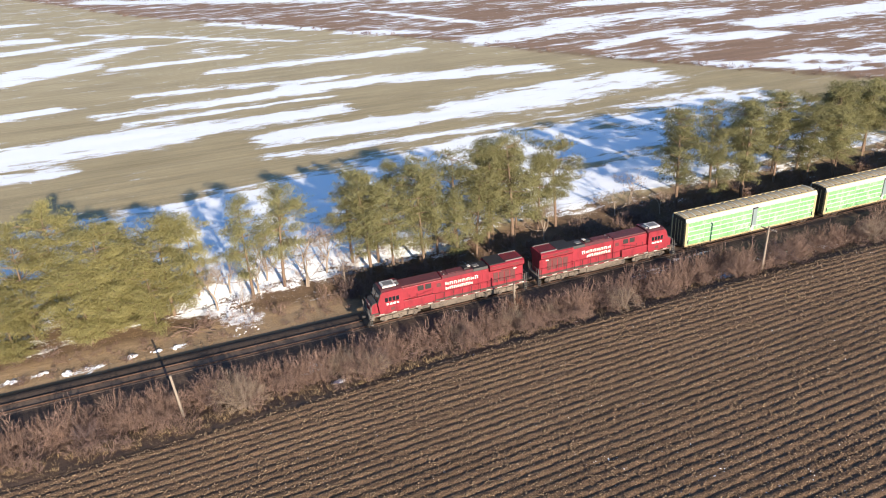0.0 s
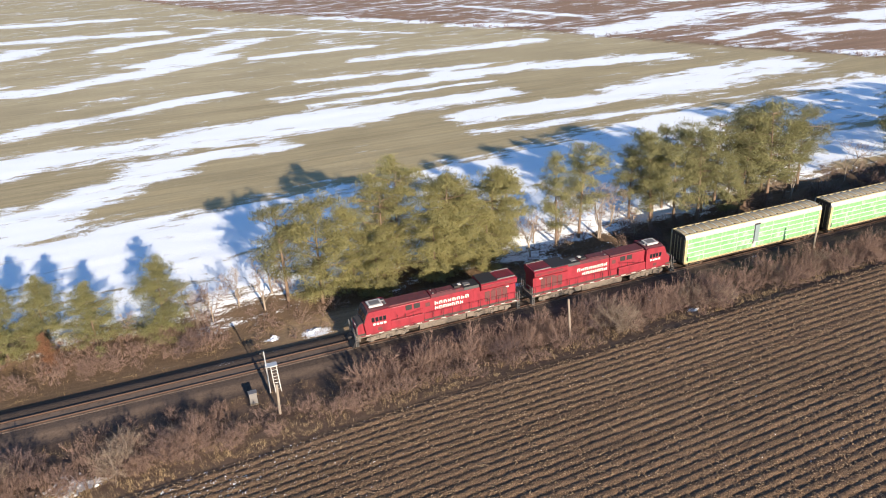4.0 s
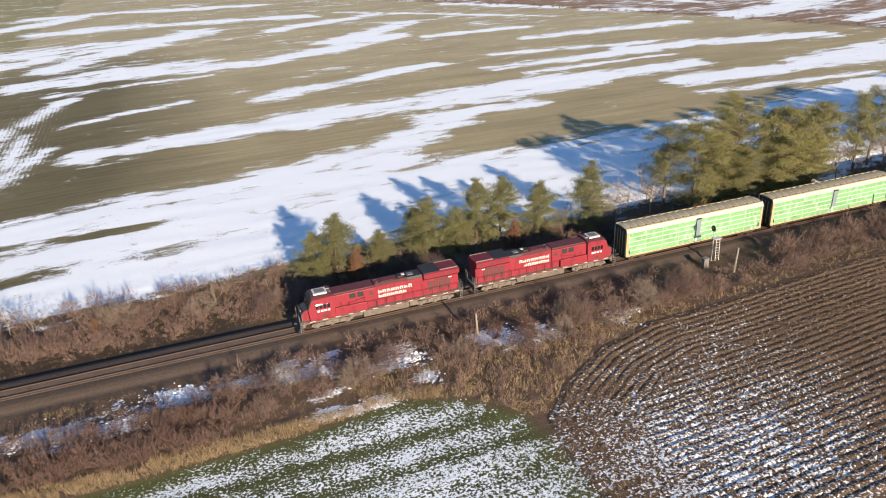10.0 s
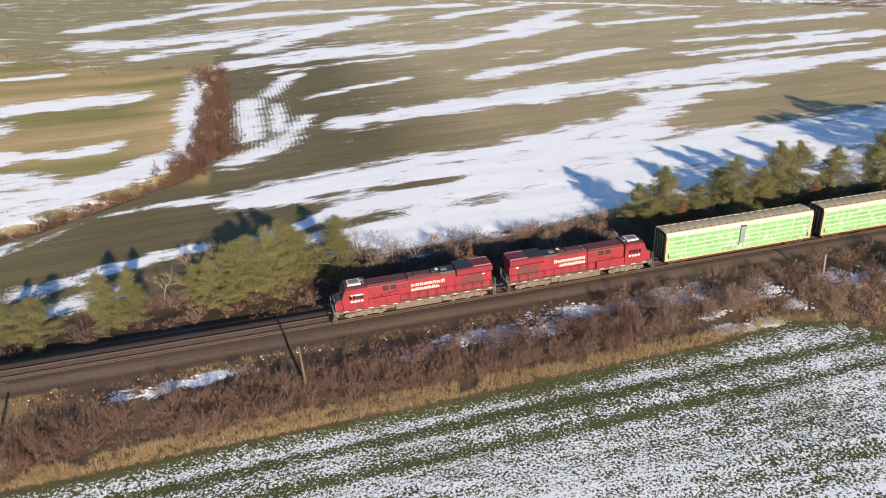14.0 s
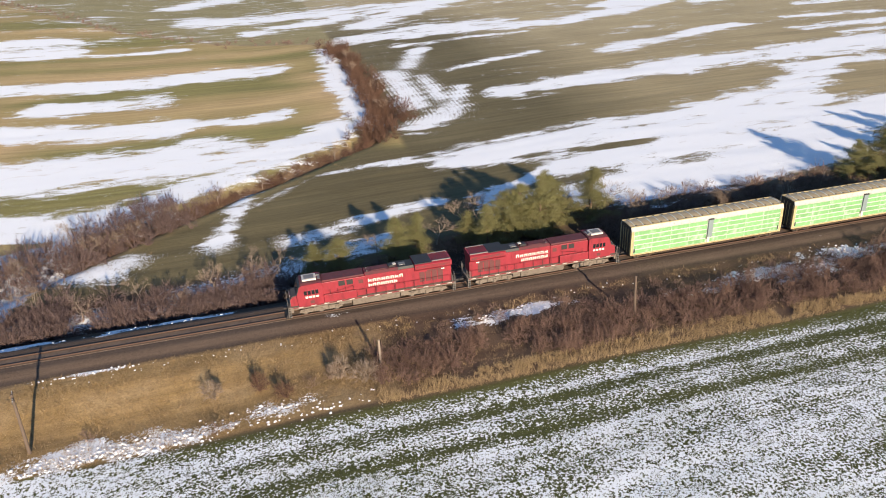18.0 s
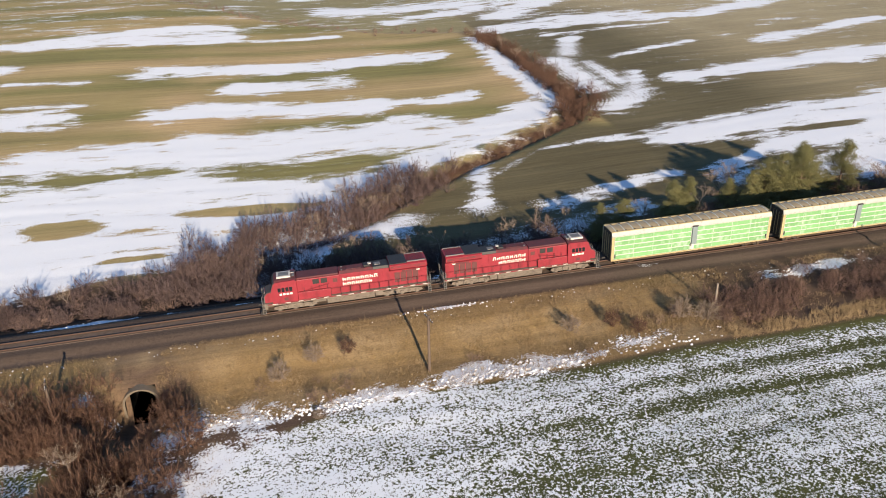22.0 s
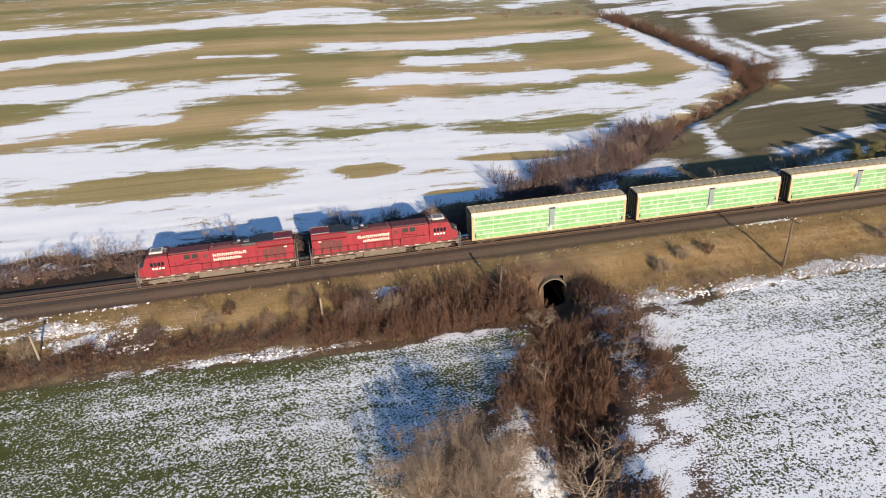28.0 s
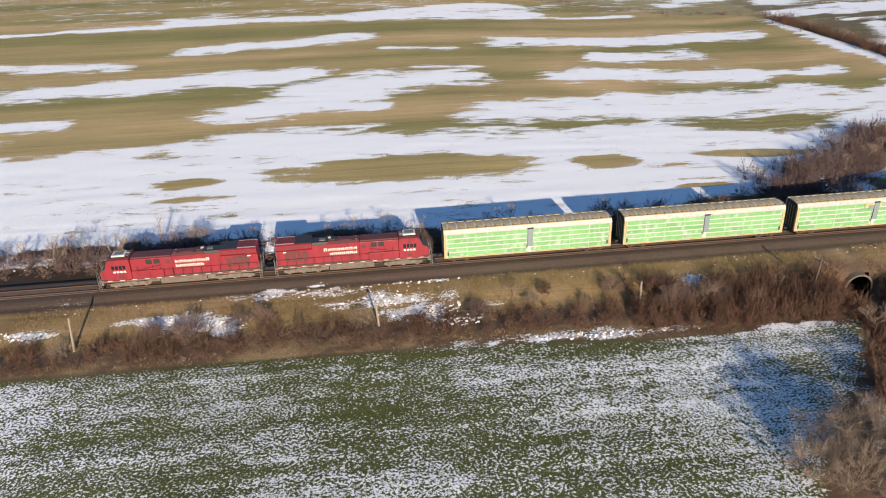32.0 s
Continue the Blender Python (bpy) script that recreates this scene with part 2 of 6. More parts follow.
TWIGS = material("brown_twigs", (0.2, 0.137, 0.11), 0.95, var=0.5, scale=0.12, island_tint=0.7, spec=0.1)
RED_TWIGS = material("red_brown_twigs", (0.118, 0.07, 0.05), 0.95, var=0.5, scale=0.12, island_tint=0.7, spec=0.1)
MAUVE_TWIGS = material("mauve_grey_twigs", (0.125, 0.09, 0.084), 0.95, var=0.5, scale=0.12, island_tint=0.7, spec=0.1)
BANK_TWIGS = material("russet_twigs", (0.16, 0.104, 0.084), 0.95, var=0.5, scale=0.12, island_tint=0.7, spec=0.1)
PALE_TWIGS = material("grey_twigs", (0.25, 0.195, 0.15), 0.95, var=0.4, scale=0.15, island_tint=0.6, spec=0.1)
STRAW = material("dry_grass", (0.265, 0.19, 0.104), 0.95, var=0.5, scale=0.3, island_tint=0.6, spec=0.1)
WHEAT_BLADE = material("wheat_blades", (0.1, 0.115, 0.035), 0.8, var=0.4, scale=0.2, island_tint=0.7, spec=0.2)
PALE_STRAW = material("bleached_straw", (0.345, 0.255, 0.148), 0.95, var=0.4, scale=0.15, island_tint=0.5, spec=0.1)
CABINET_GREY = material("grey_cabinet_paint", (0.17, 0.16, 0.15), 0.6, var=0.3, scale=2)
SNOW = material("old_snow", (0.86, 0.87, 0.9), 0.7, var=0.08, scale=2, bump=0.4, bump_scale=6)

# ---- mesh helpers ----


def part(name, bm, mat, parent=None, label=""):
    """Links a bmesh as one mesh object under its thing or part."""
    me = bpy.data.meshes.new(name)
    bm.normal_update()
    bm.to_mesh(me)
    bm.free()
    me.materials.append(mat)
    ob = new(name, me)
    ob.parent = parent
    if label:
        tagged(ob, label)
    return ob


def share(name, me, m, parent):
    ob = new(name, me)
    ob.parent = parent
    ob.matrix_basis = m
    return ob


def bx(bm, x0, x1, y0, y1, z0, z1, bevel=0.0):
    r = bmesh.ops.create_cube(bm, size=1)
    for q in r["verts"]:
        q.co = ((x0 + x1) / 2 + q.co.x * (x1 - x0), (y0 + y1) / 2 + q.co.y * (y1 - y0), (z0 + z1) / 2 + q.co.z * (z1 - z0))
    if bevel:
        es = list({e for q in r["verts"] for e in q.link_edges})
        bmesh.ops.bevel(bm, geom=es, offset=bevel, segments=2, affect="EDGES", profile=0.5)
    return bm


def ext(bm, outline, a, b, axis="y"):
    """A polygon drawn in the plane across the axis, drawn out from a to b."""
    def at(p, t):
        return (p[0], t, p[1]) if axis == "y" else (t, p[0], p[1])
    lo = [bm.verts.new(at(p, a)) for p in outline]
    hi = [bm.verts.new(at(p, b)) for p in outline]
    n = len(outline)
    bm.faces.new(lo)
    bm.faces.new(list(reversed(hi)))
    for i in range(n):
        bm.faces.new((lo[i], hi[i], hi[(i + 1) % n], lo[(i + 1) % n]))
    bmesh.ops.recalc_face_normals(bm, faces=bm.faces)
    return bm


def rod(bm, p, q, r, r2=None, seg=6):
    p, q = Vector(p), Vector(q)
    d = q - p
    m = Matrix.Translation((p + q) / 2) @ d.to_track_quat("Z", "Y").to_matrix().to_4x4()
    bmesh.ops.create_cone(bm, cap_ends=True, segments=seg, radius1=r, radius2=r if r2 is None else r2, depth=d.length, matrix=m)
    return bm


def fast_mesh(name, V, F, mat):
    """A mesh of one face size from arrays."""
    me = bpy.data.meshes.new(name)
    n, k = F.shape
    me.vertices.add(len(V))
    me.vertices.foreach_set("co", np.ascontiguousarray(V, np.float32).ravel())
    me.loops.add(n * k)
    me.loops.foreach_set("vertex_index", np.ascontiguousarray(F, np.int32).ravel())
    me.polygons.add(n)
    me.polygons.foreach_set("loop_start", np.arange(0, n * k, k, dtype=np.int32))
    me.update(calc_edges=True)
    me.materials.append(mat)
    return me


def empty(name, label, category, group="", x=0, y=0, z=0, rz=0):
    ob = new(name)
    ob.matrix_basis = pose(x, y, z, 0, 0, rz)
    return tagged(ob, label, category, group)


# ---- terrain ----
NEAR = [(-420, -1.6), (-320, -1.6), (-290, -1.9), (-262, -2.5), (-205, -2.4), (-175, -1.4), (-140, -0.9), (-50, -0.8), (-20, 0.1), (40, 0.6)]
FAR = [(-420, -0.9), (-300, -1.0), (-250, -1.8), (-215, -2.9), (-185, -2.8), (-158, -1.8), (-110, -0.1), (-50, 0.4), (60, 0.7)]
RISE = [(-420, 0.03), (-280, 0.028), (-220, 0.02), (-150, 0.012), (-80, 0.006), (0, 0.003)]
CREEK_NEAR = [(-242, -8), (-244, -22), (-248, -36), (-256, -60)]
CREEK_FAR = [(-240, 8), (-228, 18), (-211, 33), (-189, 51), (-162, 69), (-154, 86), (-154, 125), (-156, 172)]


def table(x, rows):
    """Smooth steps between (x, value) pairs in rising x, for arrays."""
    x = np.asarray(x, float)
    a = np.array([r[0] for r in rows], float)
    v = np.array([r[1] for r in rows], float)
    i = np.clip(np.searchsorted(a, x) - 1, 0, len(a) - 2)
    s = np.clip((x - a[i]) / (a[i + 1] - a[i]), 0, 1)
    s = s * s * (3 - 2 * s)
    return v[i] + (v[i + 1] - v[i]) * s


def to_line(x, y, pts):
    """Distance to a line of points."""
    best = np.full(np.shape(x), 1e9)
    for (ax, ay), (bx_, by_) in zip(pts, pts[1:]):
        dx, dy = bx_ - ax, by_ - ay
        s = np.clip(((x - ax) * dx + (y - ay) * dy) / (dx * dx + dy * dy), 0, 1)
        best = np.minimum(best, np.hypot(x - ax - s * dx, y - ay - s * dy))
    return best


def inside(x, y, poly):
    """Signed distance to a closed outline, positive inside."""
    d = to_line(x, y, poly + poly[:1])
    c = np.zeros(np.shape(x), bool)
    for (ax, ay), (bx_, by_) in zip(poly, poly[1:] + poly[:1]):
        if ay != by_:
            c ^= ((ay > y) != (by_ > y)) & (x < (bx_ - ax) * (y - ay) / (by_ - ay) + ax)
    return np.where(c, d, -d)


def heights(x, y):
    x, y = np.asarray(x, float), np.asarray(y, float)
    n, f = table(x, NEAR), table(x, FAR)
    t = lambda q, a, b: np.clip((q - a) / (b - a), 0, 1) ** 2 * (3 - 2 * np.clip((q - a) / (b - a), 0, 1))
    q = -y
    zn = -0.5 - 0.45 * t(q, 2.3, 3.4) - 0.05 * t(q, 3.4, 6.3)
    zn = zn + (n + 1.0) * t(q, 6.3, 14.5)
    low = np.minimum(f - 0.3, -1.1)
    zf = -0.5 - 0.6 * t(y, 2.3, 4.2) + (low + 1.1) * t(y, 4.2, 8) + (f - low) * t(y, 8, 20) + table(x, RISE) * np.clip(y - 20, 0, 220)
    z = np.where(y < 0, zn, zf) + 0.02 * (np.abs(y) < 1.4)
    bed = -6.0 + 0.0 * x
    z = z + (np.minimum(bed, z) - z) / (1 + (to_line(x, y, CREEK_NEAR) / 2.7) ** 6) * t(-y, 10.7, 11.2)
    z = z - 1.3 * np.exp(-(to_line(x, y, CREEK_FAR) / 2.4) ** 2) * t(y, 8, 16)
    return z


def height(x, y):
    return float(heights(x, y))


PLOWED = [(140, -12), (62, -12), (28, -12.8), (-4, -14), (-40, -15), (-56, -15.6), (-64, -18), (-71, -22.5), (-75.5, -27), (-76.5, -34), (-76, -400), (140, -400)]
WHEAT = [(-76.5, -400), (-76.5, -30), (-77.5, -25), (-82, -20.5), (-88, -18.2), (-98, -19.6), (-134, -20.3), (-172, -20), (-211, -19), (-224, -20.6), (-231, -24), (-235, -34), (-246, -70), (-300, -400)]
WHEAT_WEST = [(-248, -21), (-274, -20.8), (-295, -19.4), (-325, -18.8), (-450, -17.5), (-450, -400), (-330, -400), (-280, -75), (-268, -46), (-260, -36), (-253, -29)]
HEDGE = [(-226, 16), (-211, 33), (-199, 44), (-187, 52.5), (-174, 62), (-163, 68), (-155.5, 82), (-155, 100), (-155, 125), (-156, 172)]
LANE = [(-430, 520), (-308, 351), (-264, 287), (-233, 235), (-193, 194), (-156, 176), (-120, 195)]
FAR_HEDGE = [(-90, 520), (-1, 325), (62, 230), (92, 176), (124, 115), (142, 88), (168, 50), (220, -30)]

# lines of snow: two ends and half the width
SNOW_EAST = [(-124, 89, -76, 96, 4.5), (-76, 96, -41, 96, 7), (-41, 96, 0, 99, 8), (0, 99, 38, 98, 4.5), (-142, 51, -94, 55, 5.2), (-94, 55, -69, 59, 6.4), (-71, 60, -44, 78, 5.6), (-51, 82, -21, 82, 2.6), (-83, 121, -28, 139, 3.2), (-15, 125, 41, 123, 3), (34, 128, 100, 114, 4.4), (21, 81, 69, 81, 4.4), (66, 83, 118, 86, 8)]
SNOW_EAST_FAR = [(-140, 205, -90, 254, 8), (-139, 176, -74, 174, 5), (-74, 172, -22, 197, 5), (18, 164, 80, 161, 3.6), (-155, 297, -43, 276, 6), (-164, 363, -56, 335, 6), (-130, 119, -102, 129, 1.8), (-137, 158, -92, 161, 1.5), (-9, 113, 41, 113, 1.5), (-11, 190, 27, 187, 2.6), (-46, 196, -10, 224, 6), (-6, 144, 48, 134, 2.2), (-36, 292, 49, 205, 2), (-60, 240, -10, 262, 5), (18, 70, 68, 65, 2), (-180, 211, -87, 250, 6)]
SNOW_TREES = [(-130, 38, -80, 38, 6), (-100, 26, -60, 32, 7), (-75, 33, -30, 32, 11), (-40, 28, 0, 28, 11), (0, 27, 26, 30, 11), (20, 36, 56, 38, 9), (55, 44, 118, 52, 12), (58, 26, 120, 28, 7), (-118, 47, -79, 49, 6), (-106, 38, -65, 54, 3.4), (-132, 25, -96, 26, 4.5), (-147, 49.5, -117, 52, 4.2), (-150, 26, -120, 30, 2.4), (-200, 14, -168, 21, 1.4), (-128, 20.5, -95, 21, 2.6)]
SNOW_TREES_BACK = [(-95, 38, -40, 44, 6), (-60, 42, -10, 44, 7), (-10, 40, 20, 46, 8), (20, 48, 46, 50, 8), (46, 50, 105, 54, 8), (-222, 12, -190, 12, 1.4), (-193, 29, -188, 50, 1.9), (-219, 29, -208, 24.5, 2.0), (-198, 15, -186, 13, 1.3), (-232, 27, -219, 38, 3)]
SNOW_STRIP = [(-350, 14, -250, 14, 5), (0, 17, 20, 20, 4), (24, 20, 50, 26, 5), (-60, 20, -28, 20, 4), (-214, 26, -206, 28, 2)]
SNOW_SCRUB = [(-27, 421, 95, 318, 9), (28, 274, 63, 227, 4), (108, 164, 154, 173, 9), (148, 179, 204, 168, 9), (159, 125, 186, 118, 6), (201, 134, 261, 136, 9), (142, 92, 170, 66, 3), (168, 83, 190, 62, 5), (70, 212, 96, 192, 3.5), (95, 264, 121, 200, 3), (60, 350, 140, 330, 8), (120, 290, 210, 250, 8), (180, 220, 260, 190, 7), (40, 400, 200, 380, 9), (130, 130, 170, 140, 4)]
SNOW_MID = [(-150, 73, -139, 84, 3.4), (-139, 84, -133, 100, 2.2), (-147, 90, -146, 124, 2.8), (-140, 92, -139, 116, 1.8), (-126, 89, -98, 89, 2.5), (-147, 178, -94, 186, 6), (-212, 292, -142, 349, 8), (-203, 242, -130, 242, 9), (-140, 130, -132, 150, 2.6), (-186, 44, -175, 53, 0.5), (-175, 53, -160, 54.5, 0.5), (-160, 54, -147, 51, 0.9), (-182, 27, -158, 31.5, 1.7), (-150, 28, -136, 37, 1.8)]
SNOW_WEST = [(-260, 144, -178, 146, 5.6), (-234, 122, -208, 123, 5.6), (-250, 101, -204, 98, 5.4), (-244, 77, -192, 76, 6.6), (-192, 68, -166, 82, 3.6), (-232, 46, -206, 46, 5), (-185, 98, -177, 100, 2), (-275, 210, -251, 216, 3.6), (-270, 187, -206, 188, 2.2), (-160.5, 165, -160.5, 82, 3), (-327, 47, -276, 48, 6.6), (-276, 49, -232, 47, 6.6), (-277, 71, -193, 71, 7.6), (-336, 79, -304, 91, 6), (-315, 97, -281, 104, 8.6), (-202, 52, -168, 77, 4.4)]
SNOW_WEST_FAR = [(-254, 103, -179, 95, 2.2), (-355, 148, -307, 160, 5), (-370, 201, -297, 192, 4.4), (-307, 195, -244, 196, 8), (-345, 22, -248, 23, 6.6), (-395, 105, -322, 114, 6.6), (-375, 52, -342, 59, 3.2), (-370, 30, -300, 34, 6), (-369, 39, -341, 42, 3.4), (-312, 199, -245, 213, 4), (-427, 187, -312, 197, 2.6), (-298, 141, -277, 137, 1.6), (-385, 78, -373, 78, 3), (-312, 82, -302, 79, 3), (-264, 33, -222, 30, 5), (-420, 70, -385, 66, 4), (-430, 140, -375, 132, 4)]
BARE_SPOTS = [(-299, 39, 23, 7), (-260.5, 37.5, 6.4, 3.4), (-231, 38.5, 11, 2.4), (-300, 63, 6, 2.4), (-248, 23.6, 5, 0.9), (-117, 43, 9, 1.5), (-337, 38, 6, 2.6), (-334, 31, 7, 1.2)]
# snow lying in the dry grass beside the line: centre, half length, half width
DRIFTS_EAST = [(-98, -7.8, 7.1, 1.6), (-107, -8.2, 5.2, 1.4), (-111, -6.6, 4, 1), (-85, -11.1, 2.8, 1.4), (-94, -13.9, 1.8, 0.8), (-92, -17.5, 5, 0.8), (-84, -15.7, 1.5, 1.1), (-69, -11.7, 3.3, 1.8), (-58, -12, 2.2, 1.5), (-71, -11.1, 4, 1.6), (4, 10.1, 1.9, 4), (10, -6, 1, 1), (64, -8.5, 1.6, 1), (82, -7.8, 3.1, 1), (75, -6.9, 2.6, 1.2), (-122, -9.8, 9, 1.2), (-118, -10.6, 4.3, 1.2), (-158, -7.7, 4.1, 0.8), (-104, -7.3, 7.1, 0.8), (-84, -10.9, 1.9, 1.2)]
DRIFTS_WEST = [(-196, -17.7, 5.4, 0.8), (-204, -17.2, 6.2, 1.4), (-216, -18.4, 8, 1.3), (-187, -16.6, 4, 1.1), (-156, -7.4, 4, 0.8), (-206, -4.6, 4.8, 0.3), (-201, 3.6, 7, 0.7), (-222, 3.6, 10, 0.6), (-125, -8.6, 6, 1), (-222, -18.6, 6.2, 1.1), (-248, -11.4, 2.2, 1.1), (-264, -9.7, 2.5, 0.9), (-236, -20.5, 2, 2.8), (-234, -25, 1.6, 3.2), (-251, 3.8, 4.5, 0.5)]
DRIFTS_FAR_WEST = [(-314, -5.4, 6, 1.3), (-305, -8.2, 5, 1.2), (-298, -11.2, 4.5, 1.2), (-294.5, -13.4, 2.5, 1.0), (-281, -19, 9, 0.8), (-257, -20.2, 6, 0.7), (-300, -4.6, 7, 0.35), (-316, 10.5, 7, 1.8), (-356, 11, 9, 1.8), (-331, -8.9, 4, 1.0), (-325, -10.6, 3.6, 1.5), (-348, -9.8, 3.1, 1), (-256, -44, 1.9, 6), (-254.5, -38, 1.5, 4), (-242.5, -46, 3.2, 5), (-239, -41.5, 2.4, 3), (-240, -33, 1.6, 4), (-330, 12, 5, 1.2), (-236, -19.5, 5, 3), (-229, -21.5, 7, 4.2), (-233, -25, 4, 5)]

DRIFT_SPOTS = [(-22, 6.4, 0.9, 0.7), (-19, 6.7, 1.1, 0.8), (-16, 5.4, 0.9, 0.9), (-13, 5.5, 1.3, 0.7), (-9, 5.9, 0.9, 0.6), (-6, 5.9, 1.5, 0.8), (-4, 5.9, 1, 0.9), (-79, 6, 0.9, 0.8), (-24.5, 6.2, 0.8, 0.6), (12, -10.9, 0.7, 0.7), (-31, 6, 1.2, 0.7), (-36, 6.5, 1, 0.8)]
WEST_TOP = [(-400, 50), (-376, 55), (-345, 58), (-332, 66), (-310, 62), (-295, 58), (-279, 62), (-269, 57), (-255, 58), (-241, 58), (-216, 51), (-212, 45)]


def ripple(x, y, size, seed):
    """Smooth random swells about the given size, within one either way."""
    table_ = np.random.default_rng(seed).uniform(-1, 1, (64, 64))
    u, v = np.asarray(x) / size, np.asarray(y) / size
    i, j = np.floor(u).astype(int), np.floor(v).astype(int)
    a, b = u - i, v - j
    a, b = a * a * (3 - 2 * a), b * b * (3 - 2 * b)
    q = lambda m, n: table_[(i + m) % 64, (j + n) % 64]
    return (q(0, 0) * (1 - a) + q(1, 0) * a) * (1 - b) + (q(0, 1) * (1 - a) + q(1, 1) * a) * b


def snow_map(x, y):
    s = np.full(np.shape(x), -1.3)
    s = np.where((y > 22) & (x > -150), -0.98 + 0.36 * np.clip((y - 100) / 90, 0, 1), s)
    s = np.where(inside(x, y, FAR_HEDGE + [(600, -30), (600, 900), (-90, 900)]) > 0, -0.4, s)
    s = np.where((y > 195) & (x < -150), -0.58, s)
    for ax, ay, bx_, by_, w in SNOW_EAST + SNOW_EAST_FAR + SNOW_TREES + SNOW_TREES_BACK + SNOW_STRIP + SNOW_SCRUB + SNOW_MID + SNOW_WEST + SNOW_WEST_FAR:
        d = to_line(x, y, [(ax, ay), (bx_, by_)])
        s = np.maximum(s, np.clip(((1.06 * w + 0.5 if w > 2.5 else w) - d) / (0.6 * w + 1.4), -1.3, 1.3))
    top = np.interp(x, [r[0] for r in WEST_TOP], [r[1] for r in WEST_TOP])
    west = (x < -206 - (57 - y) * 0.35) * 1.0
    s = np.where(west > 0, np.maximum(s, np.clip((top - y) / 6, -1.3, 1.1)), s)
    for cx, cy, rx_, ry_ in BARE_SPOTS:
        s = np.minimum(s, np.clip((np.hypot((x - cx) / rx_, (y - cy) / ry_) - 1) * 3, -1.3, 1.3))
    s = np.minimum(s, 0.8)
    s = np.where((x < -232) & (y < 24), np.minimum(s, (y - 14.0 - 1.6 * ripple(x, y, 6, 7) - 9 * np.exp(-((x + 228) / 22) ** 2)) / 2.0), s)
    field = (y > 8)
    s = np.where(field, s, -1.3)
    ragged = ripple(x, y, 2.2, 3) * 0.8 + ripple(x + 0.7 * y, y, 1.1, 4) * 0.9
    for cx, cy, rx_, ry_ in DRIFTS_EAST + DRIFTS_WEST + DRIFTS_FAR_WEST:
        s = np.maximum(s, np.clip((0.98 - np.hypot((x - cx) / rx_, (y - cy) / (0.9 * ry_))) * 1.0 + 0.95 * ragged, -1.3, 0.5))
    for cx, cy, rx_, ry_ in DRIFT_SPOTS:
        s = np.maximum(s, np.clip((1.25 - np.hypot((x - cx) / rx_, (y - cy) / (0.8 * ry_))) * 1.2 + 0.9 * ragged - 0.3, -1.3, 0.6))
    return s


def land_cover(x, y):
    """The cover's colour with some shade and haze put in, the snow on it and how finely tilled it is."""
    col = np.zeros((*np.shape(x), 3))
    col[:] = (0.325, 0.272, 0.16)                                     # winter stubble, east
    till = np.full(np.shape(x), 0.28)
    snow = snow_map(x, y)

    def lay(mask, c):
        m = np.clip(mask, 0, 1)[..., None]
        col[:] = col * (1 - m) + np.array(c) * m

    west = np.clip((to_line(x, y, HEDGE) < 400) * ((x < -156) | ((y < 70) & (x < -160 - (70 - y) * 1.15))), 0, 1)
    lay(west * (y > 14), (0.355, 0.285, 0.13))
    lay(west * (y > 14) * np.clip(0.5 + 1.2 * np.sin(y * 0.16 + x * 0.004 + 0.9 * ripple(x, y * 3, 90, 12)), 0, 1), (0.235, 0.215, 0.085))
    band = np.sin(y * 0.09 + np.sin(x * 0.012) * 2.2) * 0.5 + np.sin(y * 0.31 + x * 0.01) * 0.3 + np.clip(0.9 - np.abs(np.hypot(x + 205, (y - 110) * 1.0) - 45) / 14, 0, 1)
    lay(west * (y > 14) * np.clip(band, 0, 1), (0.49, 0.36, 0.19))
    scrub = [(a, b) for a, b in FAR_HEDGE] + [(600, -30), (600, 900), (-90, 900)]
    d_scrub = inside(x, y, scrub)
    lay(np.clip(d_scrub / 3, 0, 1), (0.25, 0.165, 0.112))
    lay(np.clip((3.2 - to_line(x, y, FAR_HEDGE)) / 2, 0, 1), (0.21, 0.15, 0.09))
    lay(np.clip((2.2 - to_line(x, y, LANE)) / 1.2, 0, 1), (0.28, 0.22, 0.15))
    north = (y > 0) & (x < -150) & (to_line(x, y, LANE) < 300) & (y > np.interp(x, [-430, -308, -264, -233, -193, -156], [520, 351, 287, 235, 194, 176]))
    lay(north * 1.0, (0.28, 0.25, 0.135))
    # distance haze put into the stubble's colour, paler from y 85 on
    lay(0.8 * np.clip((y - 85) / 90, 0, 1) * (x > -156) * (d_scrub < 0), (0.41, 0.355, 0.225))
    corner = [(-232, 8), (-211, 33), (-163, 68), (-142, 58), (-128, 22), (-128, 8)]
    lay(np.clip(inside(x, y, corner) / 5, 0, 1), (0.135, 0.115, 0.062))
    lay(0.9 * np.clip((-90 - x) / 30, 0, 1) * (x > -156) * (y > 14) * np.clip((260 - y) / 80, 0, 1), (0.12, 0.104, 0.057))
    lay(np.clip((3.4 - to_line(x, y, HEDGE)) / 2.5, 0, 1), (0.16, 0.108, 0.07))
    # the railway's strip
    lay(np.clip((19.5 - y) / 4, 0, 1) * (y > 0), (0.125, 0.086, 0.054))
    # shade behind the train is put into the ground's colour west of -172
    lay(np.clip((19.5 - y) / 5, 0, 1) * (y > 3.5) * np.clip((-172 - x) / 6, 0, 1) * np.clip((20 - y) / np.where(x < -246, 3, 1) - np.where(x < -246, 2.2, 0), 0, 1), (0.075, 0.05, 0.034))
    lay(np.clip((10.5 - y) / 2, 0, 1) * (y > 0) * np.clip((x + 40) / 10, 0, 1) * np.clip((24 - x) / 8, 0, 1), (0.3, 0.22, 0.135))
    lay((y < 0) * 1.0, (0.115, 0.078, 0.055))
    tan = np.clip((-y - 4.1) / 0.8, 0, 1) * np.clip((19.5 + y) / 1.0, 0, 1)
